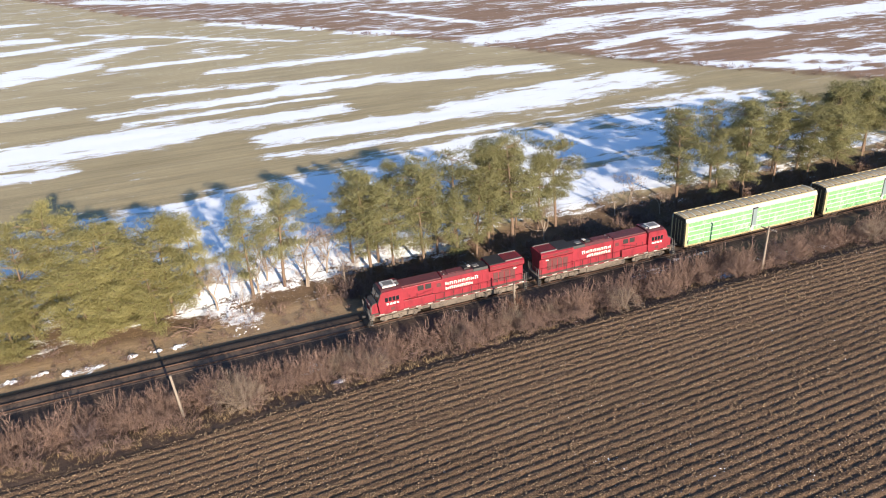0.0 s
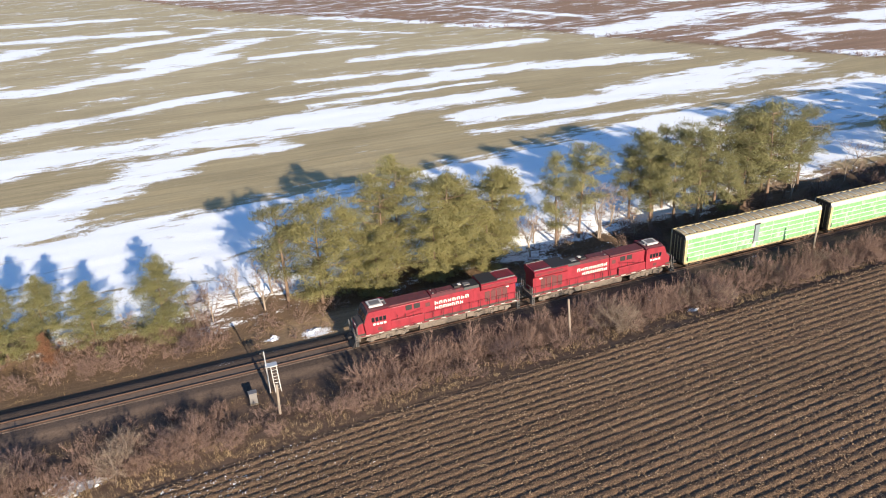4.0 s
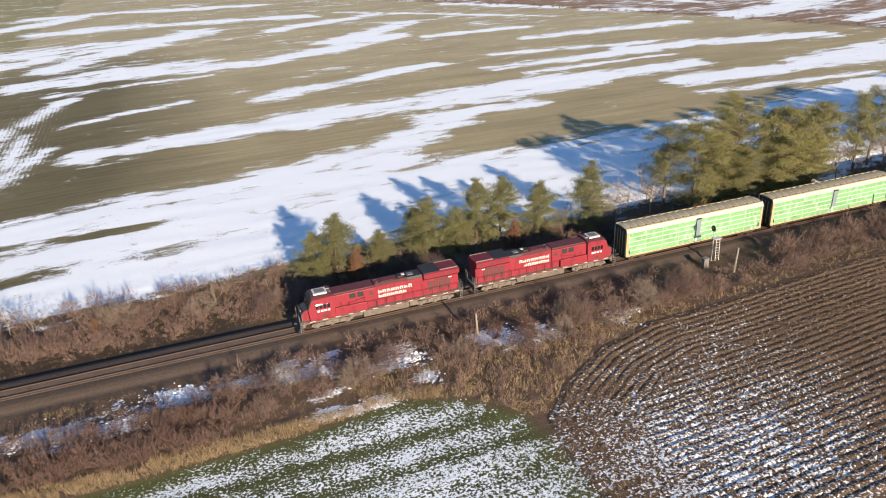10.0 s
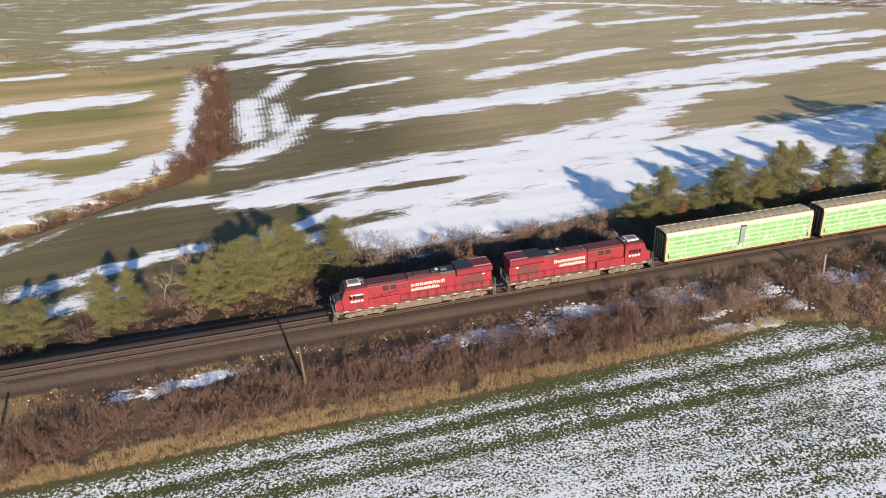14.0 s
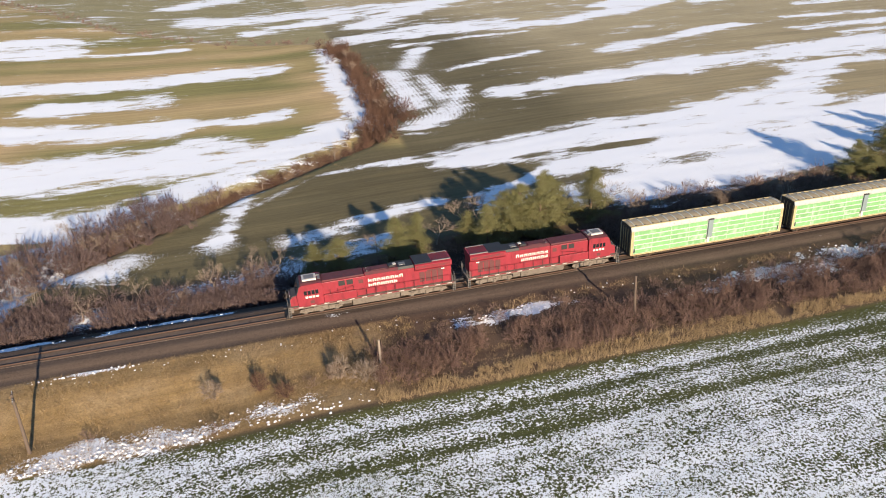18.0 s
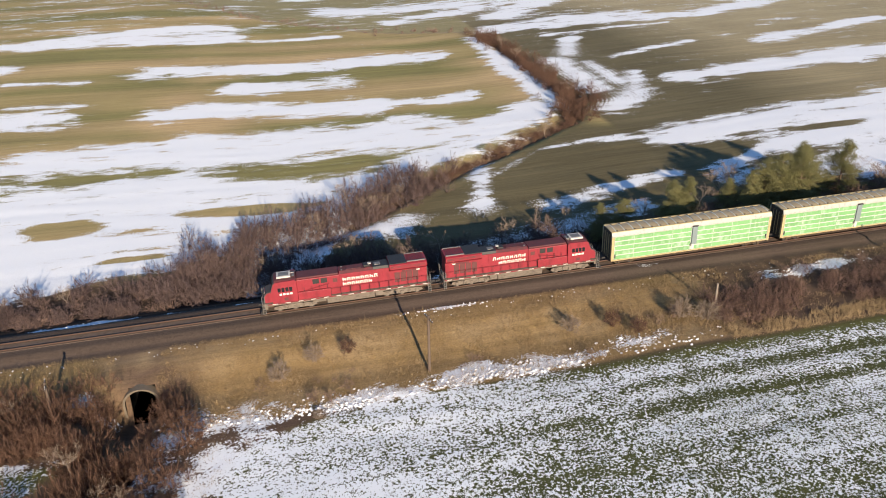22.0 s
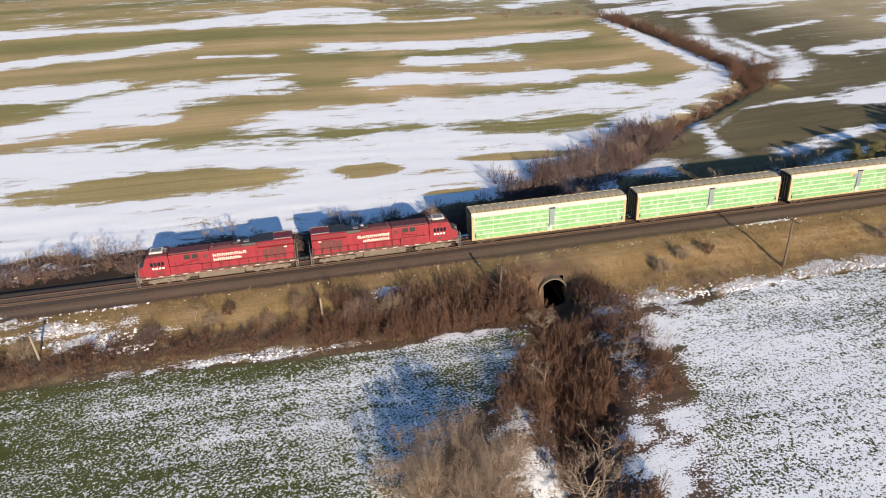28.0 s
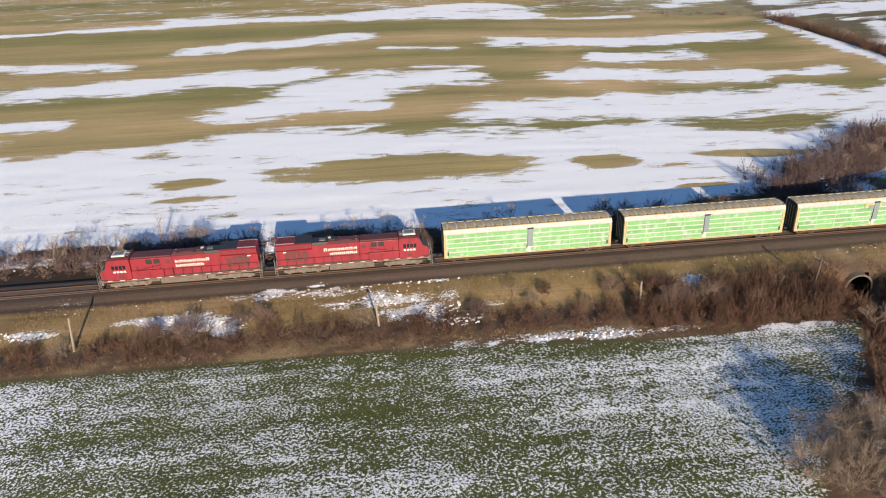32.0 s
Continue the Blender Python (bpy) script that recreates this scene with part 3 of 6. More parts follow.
    lay(tan * np.clip((-172 - x) / 8, 0, 1) * np.clip((x + 238) / 5, 0, 1), (0.29, 0.2, 0.092))
    lay(tan * np.clip((-244 - x) / 6, 0, 1) * np.clip((13.0 + y) / 1.5, 0, 1), (0.27, 0.195, 0.083))
    lay(np.clip((12 - np.abs(x + 258)) / 4, 0, 1) * np.clip((-y - 10) / 2, 0, 1) * np.clip((21.5 + y) / 1.5, 0, 1), (0.085, 0.056, 0.04))
    rough = ripple(x, y * 1.6, 5, 21) * 0.7 + ripple(x, y, 2, 22) * 0.6
    lay(tan * (x < -174) * np.clip(rough, 0, 0.8), (0.165, 0.115, 0.064))
    lay(tan * (x < -174) * np.clip(-rough, 0, 0.8), (0.34, 0.25, 0.14))
    ballast = np.clip((4.75 + y + 0.45 * ripple(x, y, 3, 41)) / 0.7, 0, 1) * np.clip((4.3 - y) / 0.7, 0, 1)
    lay(ballast, (0.085, 0.064, 0.051))
    lay(np.clip((0.95 - np.abs(y)) / 0.3, 0, 1), (0.135, 0.1, 0.076))
    till = till * (1 - 0.4 * ballast)
    till = np.where((x > -232) & (x < -176) & (y > 7) & (y < 30), 0.75, till)
    # the bank's and train's shadow put into the ditch colour, west of -95
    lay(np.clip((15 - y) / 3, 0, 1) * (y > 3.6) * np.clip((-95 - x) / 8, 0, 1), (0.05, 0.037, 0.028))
    # near fields
    p, w1, w2 = inside(x, y, PLOWED), inside(x, y, WHEAT), inside(x, y, WHEAT_WEST)
    lay(np.clip((p + 0.6) / 0.8, 0, 1), (0.132, 0.086, 0.054))
    for d in (w1, w2):
        lay(np.clip(d + 0.5, 0, 1), (0.095, 0.1, 0.034))
        lay(np.clip((d - 1.2) / 2, 0, 1), (0.075, 0.082, 0.032))
    lay(np.clip((w2 - 1.2) / 2, 0, 1), (0.088, 0.1, 0.033))
    patch = np.sin(x * 0.13 + y * 0.21) * 0.5 + np.sin(x * 0.047 - y * 0.17 + 1.3) * 0.5
    rows = np.sin((y - x * 0.02) * 2.7) * 0.09 + np.sin((y - x * 0.02) * 0.9 + 1) * 0.1
    c1 = 0.04 + 0.2 * np.exp(-((x + 155) / 26) ** 2) - 0.25 * np.exp(-(((x + 203) / 9) ** 2 + ((y + 36) / 7) ** 2)) + 0.16 * patch + 0.2 * ripple(x, y, 6, 32) + rows - 1.1 * np.clip(1 - (w1 - 0.2) / 2.4, 0, 1) * np.clip((-80 - x) / 4, 0.15, 1) * np.clip((x + 205) / 10, 0, 1) + 0.5 * np.exp(-((x + 222) / 18) ** 2)
    c1 = c1 - 1.15 * (np.exp(-((y + 24.4) / 0.7) ** 2) + np.exp(-((y + 28.5) / 0.7) ** 2)) * np.clip((x + 205) / 20, 0, 1)
    c2 = -0.24 + 0.2 * patch + 0.28 * ripple(x, y, 7, 31) + rows * 1.3 - 0.8 * np.clip(1 - (w2 - 0.3) / 2.2, 0, 1) * np.clip((-272 - x) / 10, 0, 1) + 0.42 * np.exp(-((x + 262) / 14) ** 2)
    cp = -1.12 - 0.6 * np.clip((x + 45) / 20, 0, 1) + 1.2 * np.exp(-(((x + 62) / 18) ** 2 + ((y + 37) / 12) ** 2)) + 0.22 * np.exp(-(((x - 40) / 22) ** 2 + ((y + 44) / 9) ** 2)) + 0.12 * patch
    edge = lambda d: np.clip(1 - d / 0.9, 0, 1)
    snow = np.where(w1 > 0, np.maximum(c1, snow * edge(w1) - 2 * (1 - edge(w1))), snow)
    snow = np.where(w2 > 0, np.maximum(c2, snow * edge(w2) - 2 * (1 - edge(w2))), snow)
    snow = np.where(p > 0, cp, snow)
    till = np.where((w1 > 0) | (w2 > 0) | (p > 0), 1.0, till)
    till = np.where((y < -5) & (p < 0) & (w1 < 0) & (w2 < 0), 0.5, till)
    dh = to_line(x, y, HEDGE)
    combing = np.clip((26 - dh) / 5, 0, 1) * np.clip((x + 160) / 4, 0, 1) * np.clip((y - 72) / 6, 0, 1) * np.clip((150 - y) / 10, 0, 1)
    till = till + (0.62 - till) * combing
    return col, snow, till, dh, combing


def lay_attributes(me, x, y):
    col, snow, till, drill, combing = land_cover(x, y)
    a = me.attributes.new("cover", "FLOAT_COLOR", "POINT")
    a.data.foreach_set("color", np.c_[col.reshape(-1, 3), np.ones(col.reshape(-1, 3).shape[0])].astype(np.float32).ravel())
    for key, q in (("snow", snow), ("tilth", till), ("drill", drill), ("combing", combing)):
        a = me.attributes.new(key, "FLOAT", "POINT")
        a.data.foreach_set("value", q.astype(np.float32).ravel())


def grid_faces(nx, ny):
    i, j = np.meshgrid(np.arange(nx - 1), np.arange(ny - 1))
    b = (j * nx + i).ravel()
    return np.c_[b, b + 1, b + nx + 1, b + nx]


def build_ground():
    xs = np.concatenate([[-4000, -1800, -900, -650], np.arange(-520, -400, 6), np.arange(-400, 150, 1.4), np.arange(150, 320, 5), [400, 600, 1000, 2000, 4000]])
    ys = np.concatenate([[-4000, -1500, -500, -200, -120, -80], np.arange(-64, -24, 0.8), np.arange(-24, 24, 0.5), np.arange(24, 130, 1.0), np.arange(130, 260, 1.8), np.arange(260, 560, 5), [700, 1000, 2000, 4000]])
    X, Y = np.meshgrid(xs, ys)
    Z = heights(X, Y)
    rough = np.array([noise.noise((a * 0.21, b * 0.33, 0.5)) for a, b in zip(X.ravel()[::7], Y.ravel()[::7])])
    Z = Z + 0.09 * np.interp(np.arange(X.size), np.arange(0, X.size, 7), rough).reshape(X.shape) * (np.abs(Y) > 6)
    F = grid_faces(len(xs), len(ys))
    cx, cy = X.ravel()[F].mean(1), Y.ravel()[F].mean(1)
    F = F[~((np.abs(cx + 242) < 1.6) & (cy < -10.4) & (cy > -11.6))]          # the culvert's mouth
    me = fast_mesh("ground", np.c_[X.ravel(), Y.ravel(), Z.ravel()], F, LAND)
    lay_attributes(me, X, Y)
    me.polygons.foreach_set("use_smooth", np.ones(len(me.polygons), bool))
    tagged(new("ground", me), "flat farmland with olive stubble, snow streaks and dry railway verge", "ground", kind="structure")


build_ground()


def build_furrows():
    """Ridges of ploughed soil that follow the headland and then run straight."""
    xs, ys = np.arange(-79, 100, 0.3), np.arange(-47, -11, 0.16)
    X, Y = np.meshgrid(xs, ys)
    d = inside(X, Y, PLOWED)
    v = np.where(d < 8.5, d, 8.5 + (-(Y - X * 0.059) - 16.7 - 8.5))
    v = v + 0.05 * np.sin(X * 0.11) + 0.015 * np.sin(X * 1.3 + Y)
    phase = np.mod(v / 0.92, 1.0) - 0.5
    furrow = np.exp(-(phase / 0.17) ** 2)
    rng = np.random.default_rng(4)
    clod = rng.normal(0, 1, X.shape)
    clod = (clod + np.roll(clod, 1, 1) + np.roll(clod, 1, 0) + np.roll(clod, (1, 1), (0, 1))) * 0.5
    Z = heights(X, Y) + (0.19 - 0.15 * furrow * np.clip(1 + 0.16 * clod, 0.5, 1.5) + 0.028 * clod * (1 - furrow)) * np.clip((d + 0.1) / 0.7, 0.02, 1)
    F = grid_faces(len(xs), len(ys))
    ok = (d.ravel()[F] > -0.1).all(1)
    used = np.unique(F[ok])
    remap = np.full(X.size, -1)
    remap[used] = np.arange(len(used))
    me = fast_mesh("ploughed_soil", np.c_[X.ravel(), Y.ravel(), Z.ravel()][used], remap[F[ok]], TILLED)
    lay_attributes(me, X.ravel()[used], Y.ravel()[used])
    tagged(new("ploughed_soil", me), "dark ploughed soil in curved ridges dusted with snow", "soil", kind="stuff")


build_furrows()


def build_stubble():
    rng = np.random.default_rng(9)
    n = 100000
    x, y = rng.uniform(-78, 100, n), rng.uniform(-46, -11.5, n)
    ok = inside(x, y, PLOWED) > 0.3
    x, y = x[ok], y[ok]
    z = heights(x, y) + 0.21
    a = rng.uniform(0, math.pi, len(x))
    d = np.c_[np.cos(a), np.sin(a), rng.uniform(-0.1, 0.5, len(x))] * rng.uniform(0.04, 0.14, (len(x), 1))
    P = np.c_[x, y, z]
    up = np.c_[np.zeros((len(x), 2)), rng.uniform(0.04, 0.12, len(x))]
    V = np.stack([P - d, P + d, P + up], 1).reshape(-1, 3)
    tagged(new("stubble", fast_mesh("stubble", V, np.arange(len(V)).reshape(-1, 3), STUBBLE)), "pale corn stubble on the ploughed soil", "stubble", kind="stuff")


build_stubble()


def build_wheat():
    """Tufts of young wheat that stand through the snow, thicker along the drilled rows."""
    rng = np.random.default_rng(14)
    n = 230000
    x, y = rng.uniform(-330, -75, n), rng.uniform(-47, -17.5, n)
    w1, w2 = inside(x, y, WHEAT), inside(x, y, WHEAT_WEST)
    v = np.where((w1 > 0) & (w1 < 6), w1, y - 0.02 * x)
    bare = 0.4 + 0.3 * np.sin(v * 2 * math.pi * 1.22) + 0.25 * ripple(x * 0.3, y, 1.6, 51) + 0.3 * ripple(x, y, 7, 52)
    bare = bare + np.where(w2 > 0, 0.3, 0.0) - 0.45 * np.exp(-((x + 222) / 22) ** 2)
    ok = ((w1 > 0.1) | (w2 > 0.1)) & (rng.uniform(0, 1, n) < bare)
    x, y = x[ok], y[ok]
    P = np.c_[x, y, heights(x, y) - 0.01]
    pieces = []
    for k in range(3):
        a = rng.uniform(0, 2 * math.pi, len(x))
        out = np.c_[np.cos(a), np.sin(a), rng.uniform(0.5, 1.1, len(x))] * rng.uniform(0.07, 0.17, (len(x), 1))
        side = np.c_[-np.sin(a), np.cos(a), np.zeros(len(x))] * 0.028
        pieces.append(np.stack([P - side, P + side, P + out], 1))
    V = np.concatenate(pieces).reshape(-1, 3)
    tagged(new("young_wheat", fast_mesh("young_wheat", V, np.arange(len(V)).reshape(-1, 3), WHEAT_BLADE)), "low green tufts of young winter wheat in snow", "crop", kind="stuff")


build_wheat()


# ---- railway track ----


def build_track():
    track = tagged(new("railway_track"), "single rusty track on dark ballast", "railway", kind="structure")
    tall = [(a, b - 0.3) for a, b in ((-0.07, -0.18), (0.07, -0.18), (0.07, -0.16), (0.015, -0.14), (0.015, -0.05), (0.04, -0.04), (0.04, 0.0), (-0.04, 0.0), (-0.04, -0.04), (-0.015, -0.05), (-0.015, -0.14), (-0.07, -0.16))]
    for s in (-0.755, 0.755):
        part("rail", ext(bmesh.new(), [(a + s, b) for a, b in tall], -620, 420, "x"), RUST_RAIL, track, "rusty steel rail")
    for y0, y1 in ((-1.12, -0.83), (-0.68, 0.68), (0.83, 1.12)):
        part("ballast_fill", bx(bmesh.new(), -420, 150, y0, y1, -0.6, -0.448, 0.03), FOULED, track, "fine brown ballast packed round the ties")
    bm = bmesh.new()
    bx(bm, -0.12, 0.12, -1.3, 1.3, -0.64, -0.475, 0.015)
    me = bpy.data.meshes.new("tie")
    bm.to_mesh(me)
    me.materials.append(TIE)
    base_v = np.array([q.co for q in bm.verts])
    base_f = [[q.index for q in f.verts] for f in bm.faces]
    bm.free()
    rng = random.Random(3)
    for k in range(300):
        share("tie", me, pose(-345 + k * 0.56, rng.uniform(-0.05, 0.05), rng.uniform(-0.012, 0.0), 0, 0, rng.uniform(-1.2, 1.2)), track)
    bm = bmesh.new()
    for x in list(np.arange(-410, -345.4, 0.56)) + list(np.arange(-176.8, 130, 0.56)):
        bx(bm, x - 0.12, x + 0.12, -1.3 + rng.uniform(-0.05, 0.05), 1.3, -0.64, -0.475 - rng.uniform(0, 0.012))
    tagged(part("ties_beyond", bm, TIE, track), "weathered wooden ties in a row", kind="stuff")


build_track()

# ---- the train ----


def wheel_mesh(r):
    bm = bmesh.new()
    for s in (-1, 1):
        rod(bm, (0, s * 0.70, 0), (0, s * 0.82, 0), r, seg=20)
        rod(bm, (0, s * 0.67, 0), (0, s * 0.70, 0), r + 0.03, seg=20)
    rod(bm, (0, -0.95, 0), (0, 0.95, 0), 0.09, seg=8)
    me = bpy.data.meshes.new("wheelset")
    bm.to_mesh(me)
    bm.free()
    me.materials.append(BLACK)
    return me


def build_truck(parent, x, axles, r, mat):
    span = max(axles)
    bm = bmesh.new()
    bx(bm, x - 0.35, x + 0.35, -1.0, 1.0, 0.55, 1.0, 0.05)
    truck = part("truck", bm, BLACK, parent)
    for s in (-1, 1):
        bm = bmesh.new()
        ext(bm, [(x - span - 0.75, 0.55), (x - span - 0.6, 0.85), (x - 0.6, 0.98), (x + 0.6, 0.98), (x + span + 0.6, 0.85), (x + span + 0.75, 0.55), (x + span + 0.3, 0.4), (x - span - 0.3, 0.4)], s * 1.0, s * 1.16)
        for a in axles:
            bx(bm, x + a - 0.2, x + a + 0.2, min(s * 1.1, s * 1.27), max(s * 1.1, s * 1.27), 0.32, 0.78, 0.04)
        for a, b in zip(axles, axles[1:]):
            rod(bm, (x + (a + b) / 2, s * 1.2, 0.5), (x + (a + b) / 2, s * 1.2, 0.95), 0.1, seg=8)
        part("side_frame", bm, mat, truck)
    me = wheel_mesh(r)
    for a in axles:
        share("wheelset", me, pose(x + a, 0, r), truck)


def build_locomotive():
    """A six-axle road locomotive that faces -x, its middle at 0 and the rails' top at z 0."""
    loco = empty("locomotive", "red diesel freight locomotive with cab leading, hauling the train", "locomotive", "locomotives of the train")
    part("underframe", bx(bx(bmesh.new(), -10.1, 10.3, -1.45, 1.45, 1.18, 1.52, 0.04), -10.4, -9.9, -1.3, 1.3, 0.75, 1.5), UNDER, loco, "dusty brown underframe and walkway")
    for s in (-1, 1):
        bm = bmesh.new()
        bx(bm, -9.9, 10.2, min(s * 1.45, s * 1.49), max(s * 1.45, s * 1.49), 1.36, 1.5)
        part("side_sill", bm, RED_DULL, loco, "dull red side sill")
        for k in range(13):
            x = -9.3 + k * 1.55
            part("reflector", bx(bmesh.new(), x, x + 0.62, min(s * 1.49, s * 1.505), max(s * 1.49, s * 1.505), 1.39, 1.47), WHITE, loco)
    part("fuel_tank", ext(bmesh.new(), [(-1.2, 1.18), (-1.42, 0.95), (-1.3, 0.45), (-1.0, 0.3), (1.0, 0.3), (1.3, 0.45), (1.42, 0.95), (1.2, 1.18)], -2.7, 3.2, "x"), UNDER, loco, "dust-grey fuel tank")
    part("air_tank", rod(bmesh.new(), (-4.4, -1.2, 0.95), (-2.8, -1.2, 0.95), 0.17, seg=10), UNDER, loco)
    part("battery_box", bx(bmesh.new(), 3.3, 4.3, -1.4, 1.4, 0.62, 1.18, 0.03), UNDER, loco)
    build_truck(loco, -6.6, (-1.9, 0.0, 1.9), 0.53, UNDER)
    build_truck(loco, 6.7, (-1.9, 0.0, 1.9), 0.53, UNDER)
    # nose and cab
    part("nose", ext(bmesh.new(), [(-10.15, 1.52), (-10.15, 2.5), (-9.9, 2.8), (-9.1, 3.0), (-9.1, 1.52)], -1.05, 1.05), RED, loco)
    part("nose_top", ext(bmesh.new(), [(-10.17, 2.45), (-9.92, 2.83), (-9.12, 3.04), (-9.12, 2.96), (-9.86, 2.74), (-10.1, 2.4)], -1.07, 1.07), NOSE_BLACK, loco, "matt black anti-glare nose top")
    part("nose_door", bx(bmesh.new(), -10.19, -10.14, 0.25, 0.85, 1.6, 2.5, 0.01), RED_DULL, loco)
    part("headlight", bx(bmesh.new(), -10.2, -10.1, -0.3, 0.0, 2.35, 2.58, 0.02), WHITE, loco)
    cab = part("cab", ext(bmesh.new(), [(-9.2, 1.52), (-9.35, 2.95), (-8.95, 4.05), (-8.7, 4.28), (-6.35, 4.36), (-6.15, 4.2), (-6.15, 1.52)], -1.5, 1.5), RED, loco)
    part("cab_roof", ext(bmesh.new(), [(-1.5, 4.2), (-1.1, 4.42), (0, 4.5), (1.1, 4.42), (1.5, 4.2)], -8.8, -6.15, "x"), ROOF_DARK, cab, "sooty dark red cab roof")
    part("windshield_surround", ext(bmesh.new(), [(-9.38, 3.0), (-8.99, 4.08), (-8.8, 4.3), (-8.78, 4.26), (-8.94, 4.02), (-9.32, 2.98)], -1.4, 1.4), NOSE_BLACK, cab, "matt black windshield surround")
    cooler = part("air_conditioner", bx(bmesh.new(), -8.45, -6.75, -0.75, 0.75, 4.42, 4.66, 0.05), WHITE, cab, "pale grey air conditioner on the cab roof")
    part("cooler_grille", bx(bmesh.new(), -8.2, -7.0, -0.5, 0.5, 4.655, 4.675, 0.005), GREY_METAL, cooler)
    part("antenna_plate", bx(bmesh.new(), -6.62, -6.3, -0.6, 0.6, 4.47, 4.52, 0.01), GREY_METAL, cab)
    part("horn", rod(bmesh.new(), (-6.3, 0.3, 4.5), (-6.75, 0.3, 4.55), 0.05, 0.09, 8), GREY_METAL, cab)
    for s in (-1, 1):
        for k in range(4):
            x = -8.45 + k * 0.46
            part("side_window", bx(bmesh.new(), x, x + 0.36, min(s * 1.49, s * 1.515), max(s * 1.49, s * 1.515), 2.98, 3.52, 0.01), GLASS, cab)
        for k in range(4):
            x = -8.3 + k * 0.42
            part("number_bar", bx(bmesh.new(), x, x + 0.3, min(s * 1.5, s * 1.508), max(s * 1.5, s * 1.508), 2.52, 2.78), CREAM, cab)
        part("cab_vent", bx(bmesh.new(), -7.8, -7.3, min(s * 1.5, s * 1.512), max(s * 1.5, s * 1.512), 1.75, 2.15), GRILLE, cab)
        y0, y1 = sorted((s * 0.12, s * 1.2))
        part("windshield", ext(bmesh.new(), [(-9.34, 3.12), (-9.07, 3.86), (-9.04, 3.85), (-9.31, 3.11)], y0, y1), GLASS, cab)
    # low hood behind the cab with the walkway beside it
    hood = part("front_hood", bx(bmesh.new(), -6.15, -0.9, -1.12, 1.12, 1.52, 4.08, 0.05), RED, loco)
    part("blower_cover", bx(bmesh.new(), -6.1, -1.0, -0.95, 0.95, 4.06, 4.3, 0.06), ROOF_DARK, hood, "sooty dark roof")
    for s in (-1, 1):
        part("equipment_locker", bx(bmesh.new(), -6.12, -2.1, min(s * 1.1, s * 1.44), max(s * 1.1, s * 1.44), 1.52, 2.55, 0.03), RED, hood)
        for x in (-4.2, -3.2):
            part("intake_grille", bx(bmesh.new(), x, x + 0.78, min(s * 1.11, s * 1.14), max(s * 1.11, s * 1.14), 3.3, 3.95, 0.01), BLACK, hood)
        part("intake_grille", bx(bmesh.new(), -1.75, -1.2, min(s * 1.11, s * 1.14), max(s * 1.11, s * 1.14), 3.2, 3.7, 0.01), GRILLE, hood)
    engine = part("engine_hood", ext(bmesh.new(), [(-1.0, 1.52), (-1.0, 4.05), (-0.7, 4.32), (0.7, 4.32), (1.0, 4.05), (1.0, 1.52)], -0.9, 5.3, "x"), RED, loco)
    part("hood_roof", ext(bmesh.new(), [(-0.98, 4.08), (-0.68, 4.36), (0.68, 4.36), (0.98, 4.08), (0.68, 4.32), (-0.68, 4.32)], -0.85, 5.25, "x"), ROOF_DARK, engine, "sooty dark roof")
    stack = part("exhaust_stack", bx(bmesh.new(), 2.2, 3.0, -0.45, 0.45, 4.34, 4.6, 0.04), BLACK, engine)
    part("stack_cap", bx(bmesh.new(), 2.75, 3.15, -0.3, 0.15, 4.58, 4.68, 0.02), WHITE, stack, "pale stack cap")
    for yy in (-0.5, 0.35):
        part("lifting_lug", bx(bmesh.new(), -0.6, -0.45, yy, yy + 0.15, 4.34, 4.44), GREY_METAL, engine)
    part("silencer_casing", ext(bmesh.new(), [(-0.95, 4.1), (-0.85, 4.42), (0.85, 4.42), (0.95, 4.1)], 3.3, 5.28, "x"), BLACK, engine, "black sooty silencer casing")
    part("roof_hatch", bx(bmesh.new(), 0.0, 1.9, -0.55, 0.55, 4.34, 4.43, 0.03), ROOF_DARK, engine)
    part("silencer", bx(bmesh.new(), 3.5, 4.3, -0.35, 0.35, 4.34, 4.47, 0.03), GREY_METAL, engine)
    for s in (-1, 1):
        for k in range(7):
            x = -0.75 + k * 0.86
            part("hood_door", bx(bmesh.new(), x, x + 0.8, min(s * 1.0, s * 1.022), max(s * 1.0, s * 1.022), 1.7, 3.95, 0.008), RED, engine)
        for row, count, zz, step in ((0, 8, 3.12, 0.56), (1, 7, 2.5, 0.53)):
            for k in range(count):
                x = -0.55 + k * step
                bm = bmesh.new()
                tall = 0.44 if k in (0, count - 1) and row == 0 else 0.4
                y0, y1 = sorted((s * 1.022, s * 1.035))
                bx(bm, x, x + 0.13, y0, y1, zz, zz + tall)
                bx(bm, x + 0.29, x + 0.4, y0, y1, zz, zz + tall * (1 if k % 2 else 0.8))
                bx(bm, x + 0.12, x + 0.3, y0, y1, zz + tall - 0.12 if k % 3 else zz + tall * 0.35, zz + tall if k % 3 else zz + tall * 0.6)
                part("lettering_bar", bm, CREAM, engine)
    # radiator section with flared sides
    rad = part("radiator_hood", ext(bmesh.new(), [(-1.0, 1.52), (-1.0, 3.55), (-1.45, 3.95), (-1.45, 4.5), (-1.2, 4.62), (1.2, 4.62), (1.45, 4.5), (1.45, 3.95), (1.0, 3.55), (1.0, 1.52)], 5.3, 10.0, "x"), RED, loco)
    part("radiator_roof", bx(bmesh.new(), 5.32, 7.5, -1.3, 1.3, 4.58, 4.67, 0.02), BLACK, rad, "black sooty radiator roof")
    fan = part("fan_grille", bx(bmesh.new(), 7.6, 9.8, -1.05, 1.05, 4.6, 4.68, 0.02), RED_DULL, rad)
